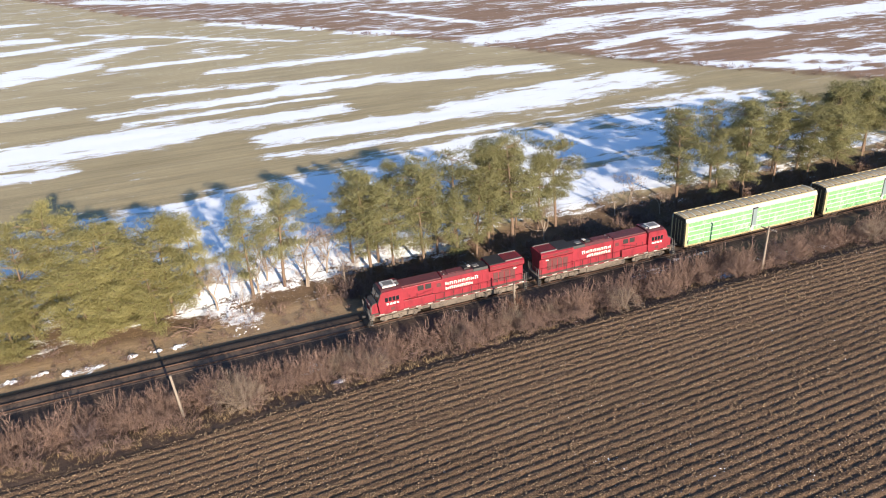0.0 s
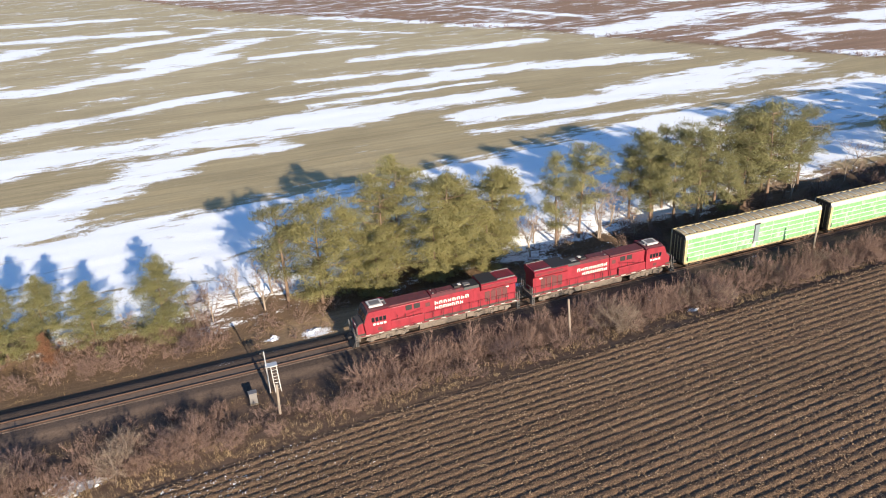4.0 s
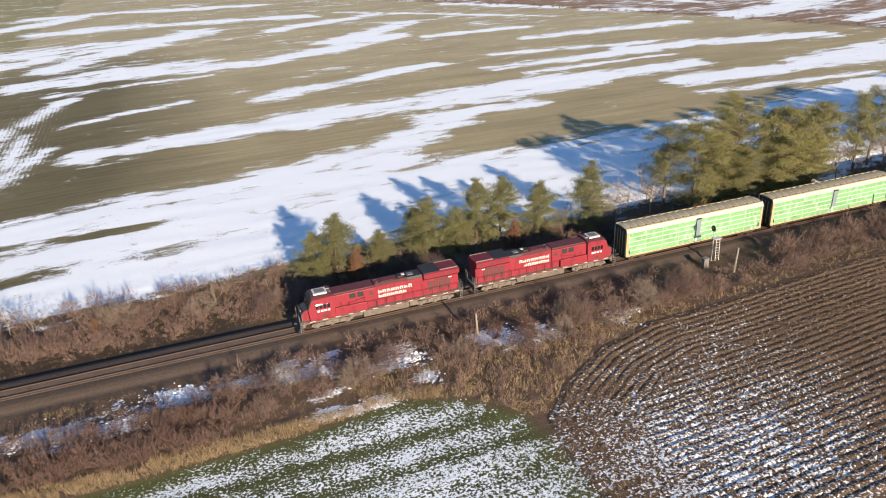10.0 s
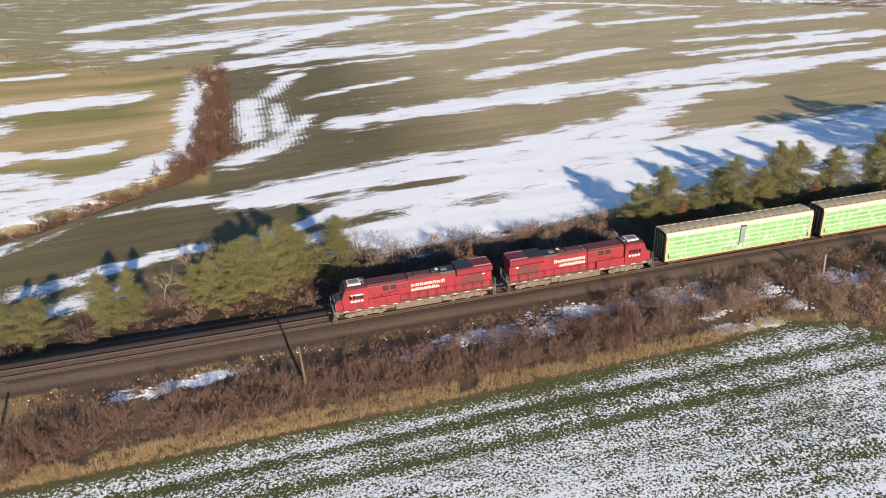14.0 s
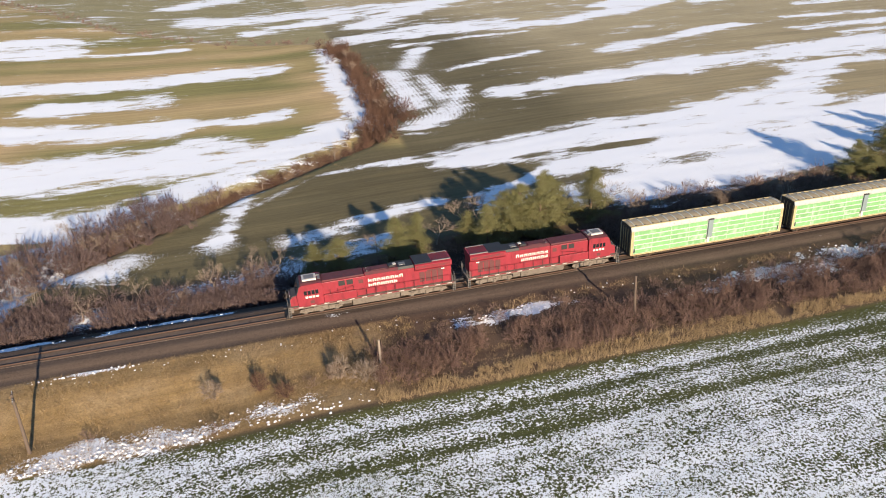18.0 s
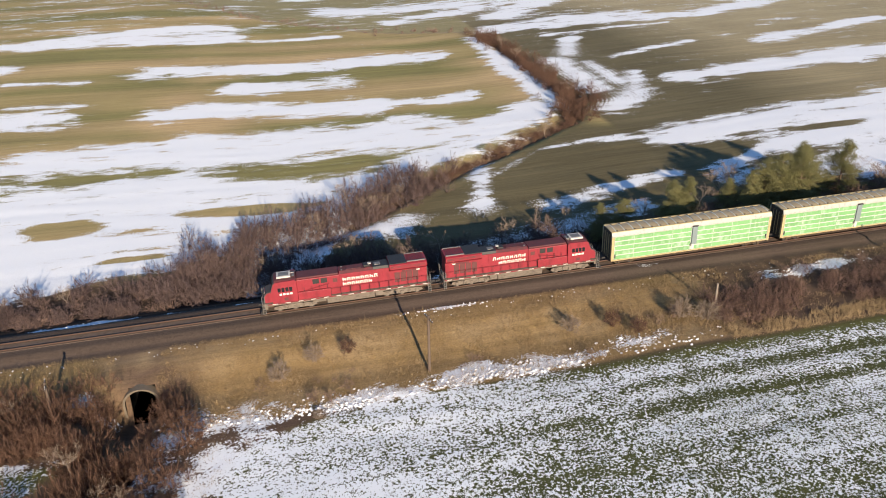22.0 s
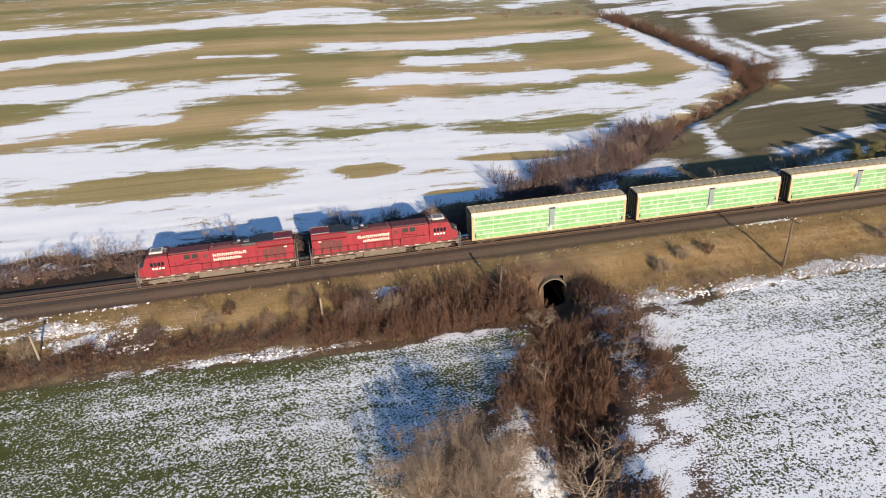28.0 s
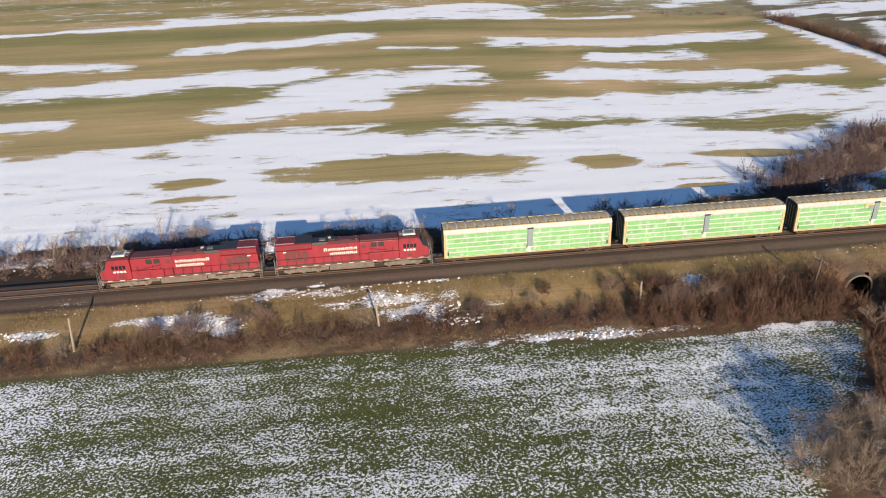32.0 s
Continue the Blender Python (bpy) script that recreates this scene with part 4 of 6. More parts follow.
    for k in range(7):
        part("grille_bar", bx(bmesh.new(), 7.75 + k * 0.29, 7.8 + k * 0.29, -1.0, 1.0, 4.675, 4.71), ROOF_DARK, fan)
    for y0, y1 in ((1.0, 1.15), (-1.15, -1.0)):
        part("roof_rim", bx(bmesh.new(), 7.55, 9.9, y0, y1, 4.6, 4.74), GREY_METAL, rad, "pale grey rim")
    for s in (-1, 1):
        for k in range(4):
            x = 5.9 + k * 0.78
            part("lower_grille", bx(bmesh.new(), x, x + 0.66, min(s * 1.0, s * 1.03), max(s * 1.0, s * 1.03), 1.95, 3.3, 0.01), GRILLE, rad)
        part("shutter", bx(bmesh.new(), 5.5, 9.8, min(s * 1.45, s * 1.47), max(s * 1.45, s * 1.47), 4.05, 4.4), RED_DULL, rad)
        part("soot_panel", bx(bmesh.new(), 6.9, 9.0, min(s * 1.0, s * 1.025), max(s * 1.0, s * 1.025), 3.32, 3.5, 0.005), ROOF_DARK, rad)
        part("white_mark", bx(bmesh.new(), 8.7, 9.1, min(s * 1.0, s * 1.035), max(s * 1.0, s * 1.035), 3.3, 3.45), CREAM, rad)
    # railings, steps and ends
    for s in (-1, 1):
        bm = bmesh.new()
        rod(bm, (-5.6, s * 1.43, 2.55), (-2.2, s * 1.43, 3.25), 0.022, seg=5)
        rod(bm, (-2.1, s * 1.43, 2.5), (10.0, s * 1.43, 2.5), 0.024, seg=5)
        part("handrail", bm, RED_DULL, loco)
        for k in range(11):
            x = -2.1 + k * 1.2
            part("rail_post", rod(bmesh.new(), (x, s * 1.43, 1.5), (x, s * 1.43, 2.52), 0.03, seg=5), BLACK, loco)
        for k in range(4):
            x = -5.3 + k * 0.95
            part("rail_post", rod(bmesh.new(), (x, s * 1.4, 2.55), (x, s * 1.4, 3.15), 0.022, seg=5), BLACK, loco)
        for x0, flip in ((-10.35, -1), (10.2, 1)):
            bm = bmesh.new()
            y0, y1 = sorted((s * 0.95, s * 1.5))
            for k in range(4):
                bx(bm, x0 - 0.15, x0 + 0.15, y0, y1, 0.25 + 0.34 * k, 0.3 + 0.34 * k)
            for dx in (-0.16, 0.16):
                bx(bm, x0 + dx - 0.02, x0 + dx + 0.02, y0, y1, 0.22, 1.5)
            part("steps", bm, GREY_METAL, loco, "grey steel corner steps")
            bm = bmesh.new()
            for yy in (s * 1.42, s * 0.95):
                rod(bm, (x0 + 0.16, yy, 1.45), (x0 + 0.16, yy, 2.6), 0.03, seg=5)
                rod(bm, (x0 - 0.16, yy, 0.8), (x0 - 0.16, yy, 2.45), 0.03, seg=5)
            rod(bm, (x0 + 0.16, s * 1.42, 2.5), (x0 + 0.16, s * 0.2, 2.5), 0.03, seg=5)
            part("grab_rail", bm, GREY_METAL, loco, "pale steel grab rails")
    part("snow_plough", ext(bmesh.new(), [(-10.95, 0.15), (-10.45, 1.1), (-10.3, 1.1), (-10.6, 0.15)], -1.4, 1.4), BLACK, loco)
    for x0, x1 in ((-11.1, -10.3), (10.3, 11.15)):
        part("coupler", bx(bmesh.new(), x0, x1, -0.16, 0.16, 0.72, 1.0, 0.04), BLACK, loco)
    bm = bmesh.new()
    for yy in (-0.7, -0.5, 0.5, 0.7):
        rod(bm, (10.35, yy, 1.2), (10.8, yy, 0.7), 0.035, seg=6)
    part("air_hose", bm, BLACK, loco)
    part("end_plate", bx(bmesh.new(), 10.25, 10.4, -1.3, 1.3, 0.75, 1.5, 0.02), UNDER, loco)
    return loco


def build_autorack():
    """A covered car carrier, its middle at 0; body 23.6 m long."""
    car = empty("autorack_car", "pale green covered railway car carrier with yellow edges", "railway car", "car carriers of the train")
    h, w = 11.5, 1.52
    part("underframe", bx(bx(bmesh.new(), -h, h, -1.4, 1.4, 0.78, 1.02, 0.02), -h + 3.4, h - 3.4, -1.2, 1.2, 0.5, 0.8, 0.03), RACK_DARK, car)
    build_truck(car, -h + 2.2, (-0.88, 0.88), 0.42, RACK_DARK)
    build_truck(car, h - 2.2, (-0.88, 0.88), 0.42, RACK_DARK)
    for x in (-h - 0.65, h):
        part("coupler", bx(bmesh.new(), x, x + 0.65, -0.14, 0.14, 0.72, 0.96, 0.03), BLACK, car)
    part("body", bx(bmesh.new(), -h + 0.1, h - 0.1, -w + 0.05, w - 0.05, 1.0, 4.5), RACK_CREAM, car, "pale rack wall behind the panels")
    rows, cols = 5, 8
    bm = bmesh.new()
    pw, ph = (2 * h - 1.3) / cols, (4.38 - 1.06) / rows
    bx(bm, -pw / 2 + 0.015, pw / 2 - 0.015, -0.03, 0.03, -ph / 2 + 0.075, ph / 2 - 0.075, 0.012)
    for k in range(1, 6):
        bx(bm, -pw / 2 + pw * k / 6 - 0.03, -pw / 2 + pw * k / 6 + 0.03, -0.045, 0.045, -ph / 2 + 0.08, ph / 2 - 0.08)
    panel = bpy.data.meshes.new("side_panel")
    bm.to_mesh(panel)
    bm.free()
    panel.materials.append(PANEL_GREEN)
    for s in (-1, 1):
        for j in range(rows):
            for i in range(cols):
                x = -h + 0.4 + pw * (i + 0.5) + (0.5 if i >= cols // 2 else 0.0)
                share("side_panel", panel, pose(x, s * w, 1.06 + ph * (j + 0.5)), car)
        for k in range(cols + 1):
            x = -h + 0.4 + pw * k + (0.5 if k > cols // 2 else 0.0)
            part("side_post", bx(bmesh.new(), x - 0.02, x + 0.02, min(s * w, s * (w + 0.045)), max(s * w, s * (w + 0.045)), 1.06, 4.4), RACK_CREAM, car)
        part("lower_rail", bx(bmesh.new(), -h, h, min(s * (w - 0.05), s * (w + 0.06)), max(s * (w - 0.05), s * (w + 0.06)), 0.92, 1.06), RACK_YELLOW, car, "yellowed lower rail")
        part("top_rail", ext(bmesh.new(), [(s * (w + 0.05), 4.36), (s * (w + 0.05), 4.46), (s * 1.34, 4.96), (s * 1.24, 4.96), (s * (w - 0.08), 4.36)], -h, h, "x"), RACK_GREY, car, "grey-white tilted top rail")
        part("roof_edge", bx(bmesh.new(), -h, h, min(s * 1.16, s * 1.36), max(s * 1.16, s * 1.36), 4.93, 5.02, 0.01), RACK_YELLOW, car, "yellow roof edge")
        y0, y1 = sorted((s * w, s * (w + 0.16)))
        plate = part("joint_plate", bx(bmesh.new(), -0.14, 0.6, y0, y1, 1.9, 4.45, 0.03), RACK_PLATE, car, "grey-blue joint plate")
        part("bracket", ext(bmesh.new(), [(-0.35, 1.85), (-0.14, 2.15), (-0.14, 1.75), (-0.22, 1.6)], y0, y1), GREY_METAL, plate)
        part("hood", bx(bmesh.new(), -0.18, 0.64, min(y0, y1 - 0.2), max(y1, y0 + 0.2), 4.42, 4.56, 0.02), BLACK, plate)
        y0, y1 = sorted((s * w, s * (w + 0.05)))
        part("lower_plate", bx(bmesh.new(), -0.05, 0.3, y0, y1, 1.06, 1.95, 0.01), RACK_CREAM, car)
        for x in (-h + 0.42, h - 0.62):
            part("tag_board", bx(bmesh.new(), x, x + 0.2, y0, y1, 1.3, 1.85, 0.01), BLACK, car, "small dark board")
        for x in (-h, h - 0.34):
            part("corner_post", bx(bmesh.new(), x, x + 0.34, min(s * (w - 0.3), s * (w + 0.05)), max(s * (w - 0.3), s * (w + 0.05)), 1.0, 4.42, 0.03), RACK_YELLOW, car, "yellow corner post")
        for k in range(16):
            x = -h + 1.0 + k * 1.45
            part("floor_bracket", bx(bmesh.new(), x, x + 0.22, min(s * 1.3, s * 1.54), max(s * 1.3, s * 1.54), 0.74, 0.94), RACK_DARK, car)
    for x0, x1 in ((-h, 0.1), (0.35, h)):
        part("roof", ext(bmesh.new(), [(-1.18, 4.94), (-0.7, 5.06), (0, 5.1), (0.7, 5.06), (1.18, 4.94)], x0, x1, "x"), RACK_ROOF, car, "weathered pale metal roof")
    part("roof_gap", bx(bmesh.new(), 0.1, 0.35, -1.15, 1.15, 4.8, 5.0), RACK_DARK, car)
    for k in range(19):
        x = -h + 0.6 + k * 1.22
        part("roof_rib", ext(bmesh.new(), [(-1.34, 4.98), (-0.7, 5.1), (0, 5.14), (0.7, 5.1), (1.34, 4.98), (0, 5.02)], x, x + 0.12, "x"), RACK_CREAM, car)
        for s in (-1, 1):
            part("roof_bolt", bx(bmesh.new(), x + 0.14, x + 0.36, min(s * 0.9, s * 1.14), max(s * 0.9, s * 1.14), 4.95, 5.05), RACK_DARK, car)
    for s in (-1, 1):
        x0, x1 = sorted((s * (h - 0.08), s * (h + 0.02)))
        door = part("end_door", bx(bmesh.new(), x0, x1, -1.25, 1.25, 1.05, 4.9, 0.02), RACK_DARK, car, "dark rusty end door")
        for yy in (-0.6, 0.0, 0.6):
            part("door_rib", bx(bmesh.new(), min(s * h, s * (h + 0.06)), max(s * h, s * (h + 0.06)), yy - 0.04, yy + 0.04, 1.1, 4.5), RACK_YELLOW, door)
        for k in range(9):
            part("ladder_rung", bx(bmesh.new(), min(s * h, s * (h + 0.05)), max(s * h, s * (h + 0.05)), -1.5, -1.2, 1.2 + k * 0.37, 1.24 + k * 0.37), RACK_YELLOW, car)
    return car


LOCO_LEAD = build_locomotive()
LOCO_SECOND = copy_thing(LOCO_LEAD, pose(0, 0, 0, 0, 0, 180))
tagged(LOCO_SECOND, "red diesel freight locomotive coupled backwards, cab towards the cars")
CARS = [build_autorack()]
for k in range(4):
    CARS.append(copy_thing(CARS[0], pose(0, 0, 0)))
tagged(CARS[2], "pale green covered railway car carrier with a yellow roof patch")
part("patch_plate", bx(bmesh.new(), -1.5, 0.9, -1.6, -1.585, 3.75, 4.36, 0.005), RACK_YELLOW, CARS[2], "bright yellow patch")
part("patch_shutter", bx(bmesh.new(), -0.9, 0.1, -1.63, -1.602, 3.5, 4.1, 0.01), RACK_PLATE, CARS[2], "grey-blue shutter")
TRAIN = [(LOCO_LEAD, -33.25, 0), (LOCO_SECOND, -10.85, 180)] + [(c, 12.8 + 24.75 * k, 0) for k, c in enumerate(CARS)]


# ---- vegetation ----


def ribbons(P, Q, w0, w1, rng):
    """Thin tapered strips from points P to points Q: vertices and quads."""
    d = Q - P
    side = np.cross(d, rng.normal(size=d.shape))
    side /= np.linalg.norm(side, axis=1)[:, None] + 1e-9
    n = len(P)
    w0, w1 = np.broadcast_to(w0, n)[:, None] / 2, np.broadcast_to(w1, n)[:, None] / 2
    V = np.stack([P - side * w0, P + side * w0, Q + side * w1, Q - side * w1], 1).reshape(-1, 3)
    return V, np.arange(4 * n).reshape(-1, 4)


def spikes(P, Q, w, rng, out=None):
    """Thin triangles from points P that run out at points Q, turned broadside to the given way out."""
    d = Q - P
    away = rng.normal(size=d.shape) if out is None else out + rng.normal(0, 0.35, d.shape)
    side = np.cross(d, away)
    side /= np.linalg.norm(side, axis=1)[:, None] + 1e-9
    h = np.broadcast_to(w, len(P))[:, None] / 2
    V = np.stack([P - side * h, P + side * h, Q], 1).reshape(-1, 3)
    return V, np.arange(len(V)).reshape(-1, 3)


def join(pieces):
    Vs, Fs, o = [], [], 0
    for V, F in pieces:
        Vs.append(V)
        Fs.append(F + o)
        o += len(V)
    return np.concatenate(Vs), np.concatenate(Fs)


def shrub(seed, stems, reach, twigs, width):
    """A leafless bush 1 m tall: stems that arch from one root to a ragged dome, with twigs along their upper half."""
    rng = np.random.default_rng(seed)
    P, Q, W = [], [], []
    lobes = rng.uniform(0.7, 1.15, 7)
    for _ in range(stems):
        a, th = rng.uniform(0, 2 * math.pi), math.acos(rng.uniform(0.12, 1.0))
        size = lobes[int(a / (2 * math.pi) * 7) % 7] * rng.uniform(0.82, 1.08)
        root = np.array([math.cos(a), math.sin(a), 0]) * rng.uniform(0, 0.14) * reach
        tip = np.array([math.sin(th) * math.cos(a) * 0.62 * reach, math.sin(th) * math.sin(a) * 0.62 * reach, 0.12 + 0.86 * math.cos(th)]) * size
        mid = (root + tip) / 2 + np.array([0, 0, 0.1]) + rng.normal(0, 0.04, 3)
        P += [root, mid]
        Q += [mid + (mid - root) * 0.2, tip]
        W += [width * 1.2, width]
        for _ in range(twigs):
            f = rng.uniform(0.1, 1.0)
            p = mid + (tip - mid) * f
            e = (tip - mid) / np.linalg.norm(tip - mid) + rng.normal(0, 0.85, 3)
            e[2] += 0.15
            e *= rng.uniform(0.12, 0.27) / np.linalg.norm(e)
            P.append(p), Q.append(p + e), W.append(width * 0.75)
    P, Q, W = np.array(P), np.array(Q), np.array(W)
    return spikes(P, Q, W, rng, (P + Q) / 2 - np.array([0, 0, 0.2]))


def scatter(variants, spots, seed):
    """Copies of the variants at (x, y, width, height) joined into one pair of arrays."""
    rng = np.random.default_rng(seed)
    out = []
    for x, y, w, h in spots:
        V, F = variants[rng.integers(len(variants))]
        a = rng.uniform(0, 2 * math.pi)
        c, s = math.cos(a), math.sin(a)
        R = np.array([[c, -s, 0], [s, c, 0], [0, 0, 1]])
        out.append((V * (w, w, h) @ R.T + (x, y, height(x, y) - 0.05), F))
    return join(out)


BUSH = [shrub(20 + k, 26, 1.0 + 0.12 * (k % 3), 13, 0.0125) for k in range(6)]
DENSE_BUSH = [shrub(40 + k, 26, 1.05 + 0.1 * (k % 3), 13, 0.019) for k in range(5)]
FAR_BUSH = [shrub(30 + k, 14, 1.1, 5, 0.06) for k in range(4)]


def tuft(seed):
    rng = np.random.default_rng(seed)
    n = 13
    a = rng.uniform(0, 2 * math.pi, n)
    P = np.c_[np.cos(a) * 0.5, np.sin(a) * 0.5, np.zeros(n)] * rng.uniform(0, 1, (n, 1))
    Q = P + np.c_[np.cos(a) * 0.35, np.sin(a) * 0.35, rng.uniform(0.6, 1.1, n)] * rng.uniform(0.6, 1, (n, 1))
    return spikes(P, Q, 0.034, rng)


TUFT = [tuft(60 + k) for k in range(5)]


def sprinkle(rng, count, x0, x1, y0, y1, w, h, keep=lambda x, y: True):
    rows = []
    while len(rows) < count:
        x, y = rng.uniform(x0, x1), rng.uniform(y0, y1)
        count -= 0 if keep(x, y) else 1
        if keep(x, y):
            k = rng.uniform(0.6, 1.25)
            rows.append((x, y, w * k, h * k * rng.uniform(0.75, 1.2)))
    return rows


def clump_noise(x, y, scale=0.12, cut=0.0):
    return noise.noise((x * scale, y * scale * 1.6, 3.3)) > cut


def clear_of_fields(x, y):
    q = (np.array([x]), np.array([y]))
    return inside(*q, PLOWED)[0] < -0.3 and inside(*q, WHEAT)[0] < -0.2 and inside(*q, WHEAT_WEST)[0] < -0.2


def along(pts, count, spread, rng, w, h):
    rows = []
    seg = [math.dist(a, b) for a, b in zip(pts, pts[1:])]
    for _ in range(count):
        k = rng.choices(range(len(seg)), seg)[0]
        s = rng.random()
        x = pts[k][0] + (pts[k + 1][0] - pts[k][0]) * s + rng.gauss(0, spread)
        y = pts[k][1] + (pts[k + 1][1] - pts[k][1]) * s + rng.gauss(0, spread)
        q = rng.uniform(0.6, 1.25)
        rows.append((x, y, w * q, h * q))
    return rows


def build_thickets():
    rng = random.Random(11)
    spots = sprinkle(rng, 461, -66, 125, -13.2, -8.6, 1.68, 1.9, lambda x, y: clear_of_fields(x, y) and clump_noise(x, y, 0.13, -0.3))
    spots += sprinkle(rng, 238, -104, -34, -13.5, -5.2, 1.68, 2.02, lambda x, y: clump_noise(x, y, 0.14, -0.25) and abs(x + 39) > 4)
    spots += sprinkle(rng, 108, -92, -62, -25, -12.5, 1.56, 1.68, lambda x, y: clear_of_fields(x, y))
    spots += sprinkle(rng, 187, -112, -60, -15.5, -8.0, 1.56, 1.79, lambda x, y: clear_of_fields(x, y) and clump_noise(x, y, 0.14, -0.05))
    spots += sprinkle(rng, 58, -238, -176, -18.6, -12.5, 1.32, 1.34, lambda x, y: clump_noise(x, y, 0.16, 0.12))
    spots += sprinkle(rng, 173, -168, -100, -11.0, -7.0, 1.32, 1.46, lambda x, y: clump_noise(x, y, 0.15, -0.1))
    tagged(new("thicket", fast_mesh("thicket", *scatter(BUSH, spots, 5), TWIGS)), "leafless brown brush between the line and the field", "brush", kind="stuff")
    spots = sprinkle(rng, 374, -34, 125, -9.2, -5.0, 1.8, 2.58, lambda x, y: clear_of_fields(x, y) and clump_noise(x, y, 0.13, -0.28) and not (-45 < x < -33 and y > -7))
    spots += sprinkle(rng, 240, -32, 110, -9.0, -5.6, 2.1, 2.9, clear_of_fields)
    tagged(new("thicket", fast_mesh("thicket_east", *scatter(DENSE_BUSH, spots, 15), TWIGS)), "tall dense grey-brown brush close beside the track", "brush", kind="stuff")
    spots = sprinkle(rng, 576, -176, -104, -17.5, -10.5, 1.44, 1.79, lambda x, y: clear_of_fields(x, y) and clump_noise(x, y, 0.12, -0.3))
    tagged(new("thicket", fast_mesh("thicket_bank", *scatter(DENSE_BUSH, spots, 16), BANK_TWIGS)), "even russet-brown brush along the wheat field", "brush", kind="stuff")
    spots = sprinkle(rng, 346, -350, -255, -17.6, -12.2, 1.44, 1.57, lambda x, y: clear_of_fields(x, y) and clump_noise(x, y, 0.12, -0.3))
    spots += sprinkle(rng, 238, -274, -244, -19.5, -9.5, 1.68, 2.46, lambda x, y: abs(x + 242) > 3.0 and clear_of_fields(x, y))
    spots += sprinkle(rng, 65, -262, -245, -19.5, -11.0, 2.16, 3.14, lambda x, y: clear_of_fields(x, y))
    spots += along(CREEK_NEAR[1:3], 150, 1.3, rng, 2.2, 4.2)
    spots += along([(-239, -12), (-237, -18)], 30, 0.8, rng, 1.4, 2.0)
    spots += sprinkle(rng, 828, -275, -230, -54, -17.0, 2.04, 2.91, lambda x, y: abs(x - (-242 - (-y - 14) * 0.3)) < 8.0 + (-y - 16) * 0.25 and clear_of_fields(x, y) and clump_noise(x, y, 0.11, -0.3) and not (y < -37 and (x < -254 or -246 < x)))
    tagged(new("thicket", fast_mesh("thicket_west", *scatter(DENSE_BUSH, spots, 6), RED_TWIGS)), "dense red-brown brush along the creek", "brush", kind="stuff")
    # far side of the line
    spots = sprinkle(rng, 245, -96, -42, 6.4, 13.5, 1.68, 2.24, lambda x, y: clump_noise(x, y, 0.1, -0.45))
    spots += sprinkle(rng, 187, 14, 125, 6.6, 12.5, 1.8, 2.46, lambda x, y: clump_noise(x, y, 0.1, -0.35))
    spots += sprinkle(rng, 302, -92, 125, 7.6, 18.5, 1.68, 2.02, lambda x, y: clump_noise(x, y, 0.1, -0.25))
    spots += sprinkle(rng, 338, -138, -86, 5.6, 17.5, 1.8, 2.13, lambda x, y: clump_noise(x, y, 0.1, -0.35))
    spots += sprinkle(rng, 115, -180, -136, 7.0, 16.0, 1.56, 1.68, lambda x, y: clump_noise(x, y, 0.1, -0.1))
    spots += sprinkle(rng, 446, -390, -240, 5.4, 12.5, 1.44, 1.57, lambda x, y: clump_noise(x, y, 0.13, -0.25))
    spots += sprinkle(rng, 260, -42, 26, 4.8, 10.5, 1.0, 0.8, lambda x, y: clump_noise(x, y, 0.2, -0.2))
    tagged(new("thicket", fast_mesh("thicket_north", *scatter(BUSH, spots, 7), TWIGS)), "leafless grey-brown brush under the pines", "brush", kind="stuff")
    spots = sprinkle(rng, 150, -276, -243, 6.6, 15.0, 2.0, 2.2, lambda x, y: clump_noise(x, y, 0.14, -0.1))
    spots += sprinkle(rng, 270, -243, -212, 6.6, 20.0, 2.2, 2.8, lambda x, y: y < 19 - abs(x + 232) * 0.3 and clump_noise(x, y, 0.1, -0.5))
    spots += sprinkle(rng, 115, -202, -170, 7.0, 14.0, 1.8, 1.9, lambda x, y: clump_noise(x, y, 0.1, -0.2))
    spots += sprinkle(rng, 79, -214, -184, 6.6, 13.0, 1.8, 2.02, lambda x, y: clump_noise(x, y, 0.1, -0.3))
    spots += along([(-240, 15), (-228, 23), (-216, 32), (-197, 46)], 330, 3.0, rng, 2.2, 3.2)
    spots += sprinkle(rng, 170, -228, -184, 6.8, 13.5, 2.0, 2.5, lambda x, y: clump_noise(x, y, 0.12, -0.4))
    spots += sprinkle(rng, 94, -372, -326, 5.8, 13.0, 1.92, 2.69, lambda x, y: clump_noise(x, y, 0.1, -0.3))
    spots += sprinkle(rng, 115, -384, -246, 8.0, 12.5, 1.56, 2.02, lambda x, y: clump_noise(x, y, 0.11, 0.05))
    spots += sprinkle(rng, 90, -352, -298, 6.2, 13.0, 2.2, 2.6, lambda x, y: clump_noise(x, y, 0.16, -0.1))
    spots += sprinkle(rng, 260, -300, -244, 5.2, 9.5, 1.6, 1.5)
    spots += sprinkle(rng, 90, -222, -180, 8.5, 18.0, 2.2, 2.8, lambda x, y: clump_noise(x, y, 0.14, -0.15))
    tagged(new("thicket", fast_mesh("thicket_ditch", *scatter(DENSE_BUSH, spots, 12), MAUVE_TWIGS)), "mauve-grey leafless brush beside the shaded ditch", "brush", kind="stuff")
    rows = along(HEDGE[1:6], 120, 1.2, rng, 1.6, 1.5) + along(HEDGE[5:8], 150, 2.6, rng, 2.0, 2.9) + along(HEDGE[7:], 200, 2.2, rng, 2.0, 2.8)
    tagged(new("hedgerow", fast_mesh("hedgerow", *scatter(DENSE_BUSH, rows, 8), RED_TWIGS)), "brown leafless hedgerow along the ditch between fields", "hedge", kind="stuff")
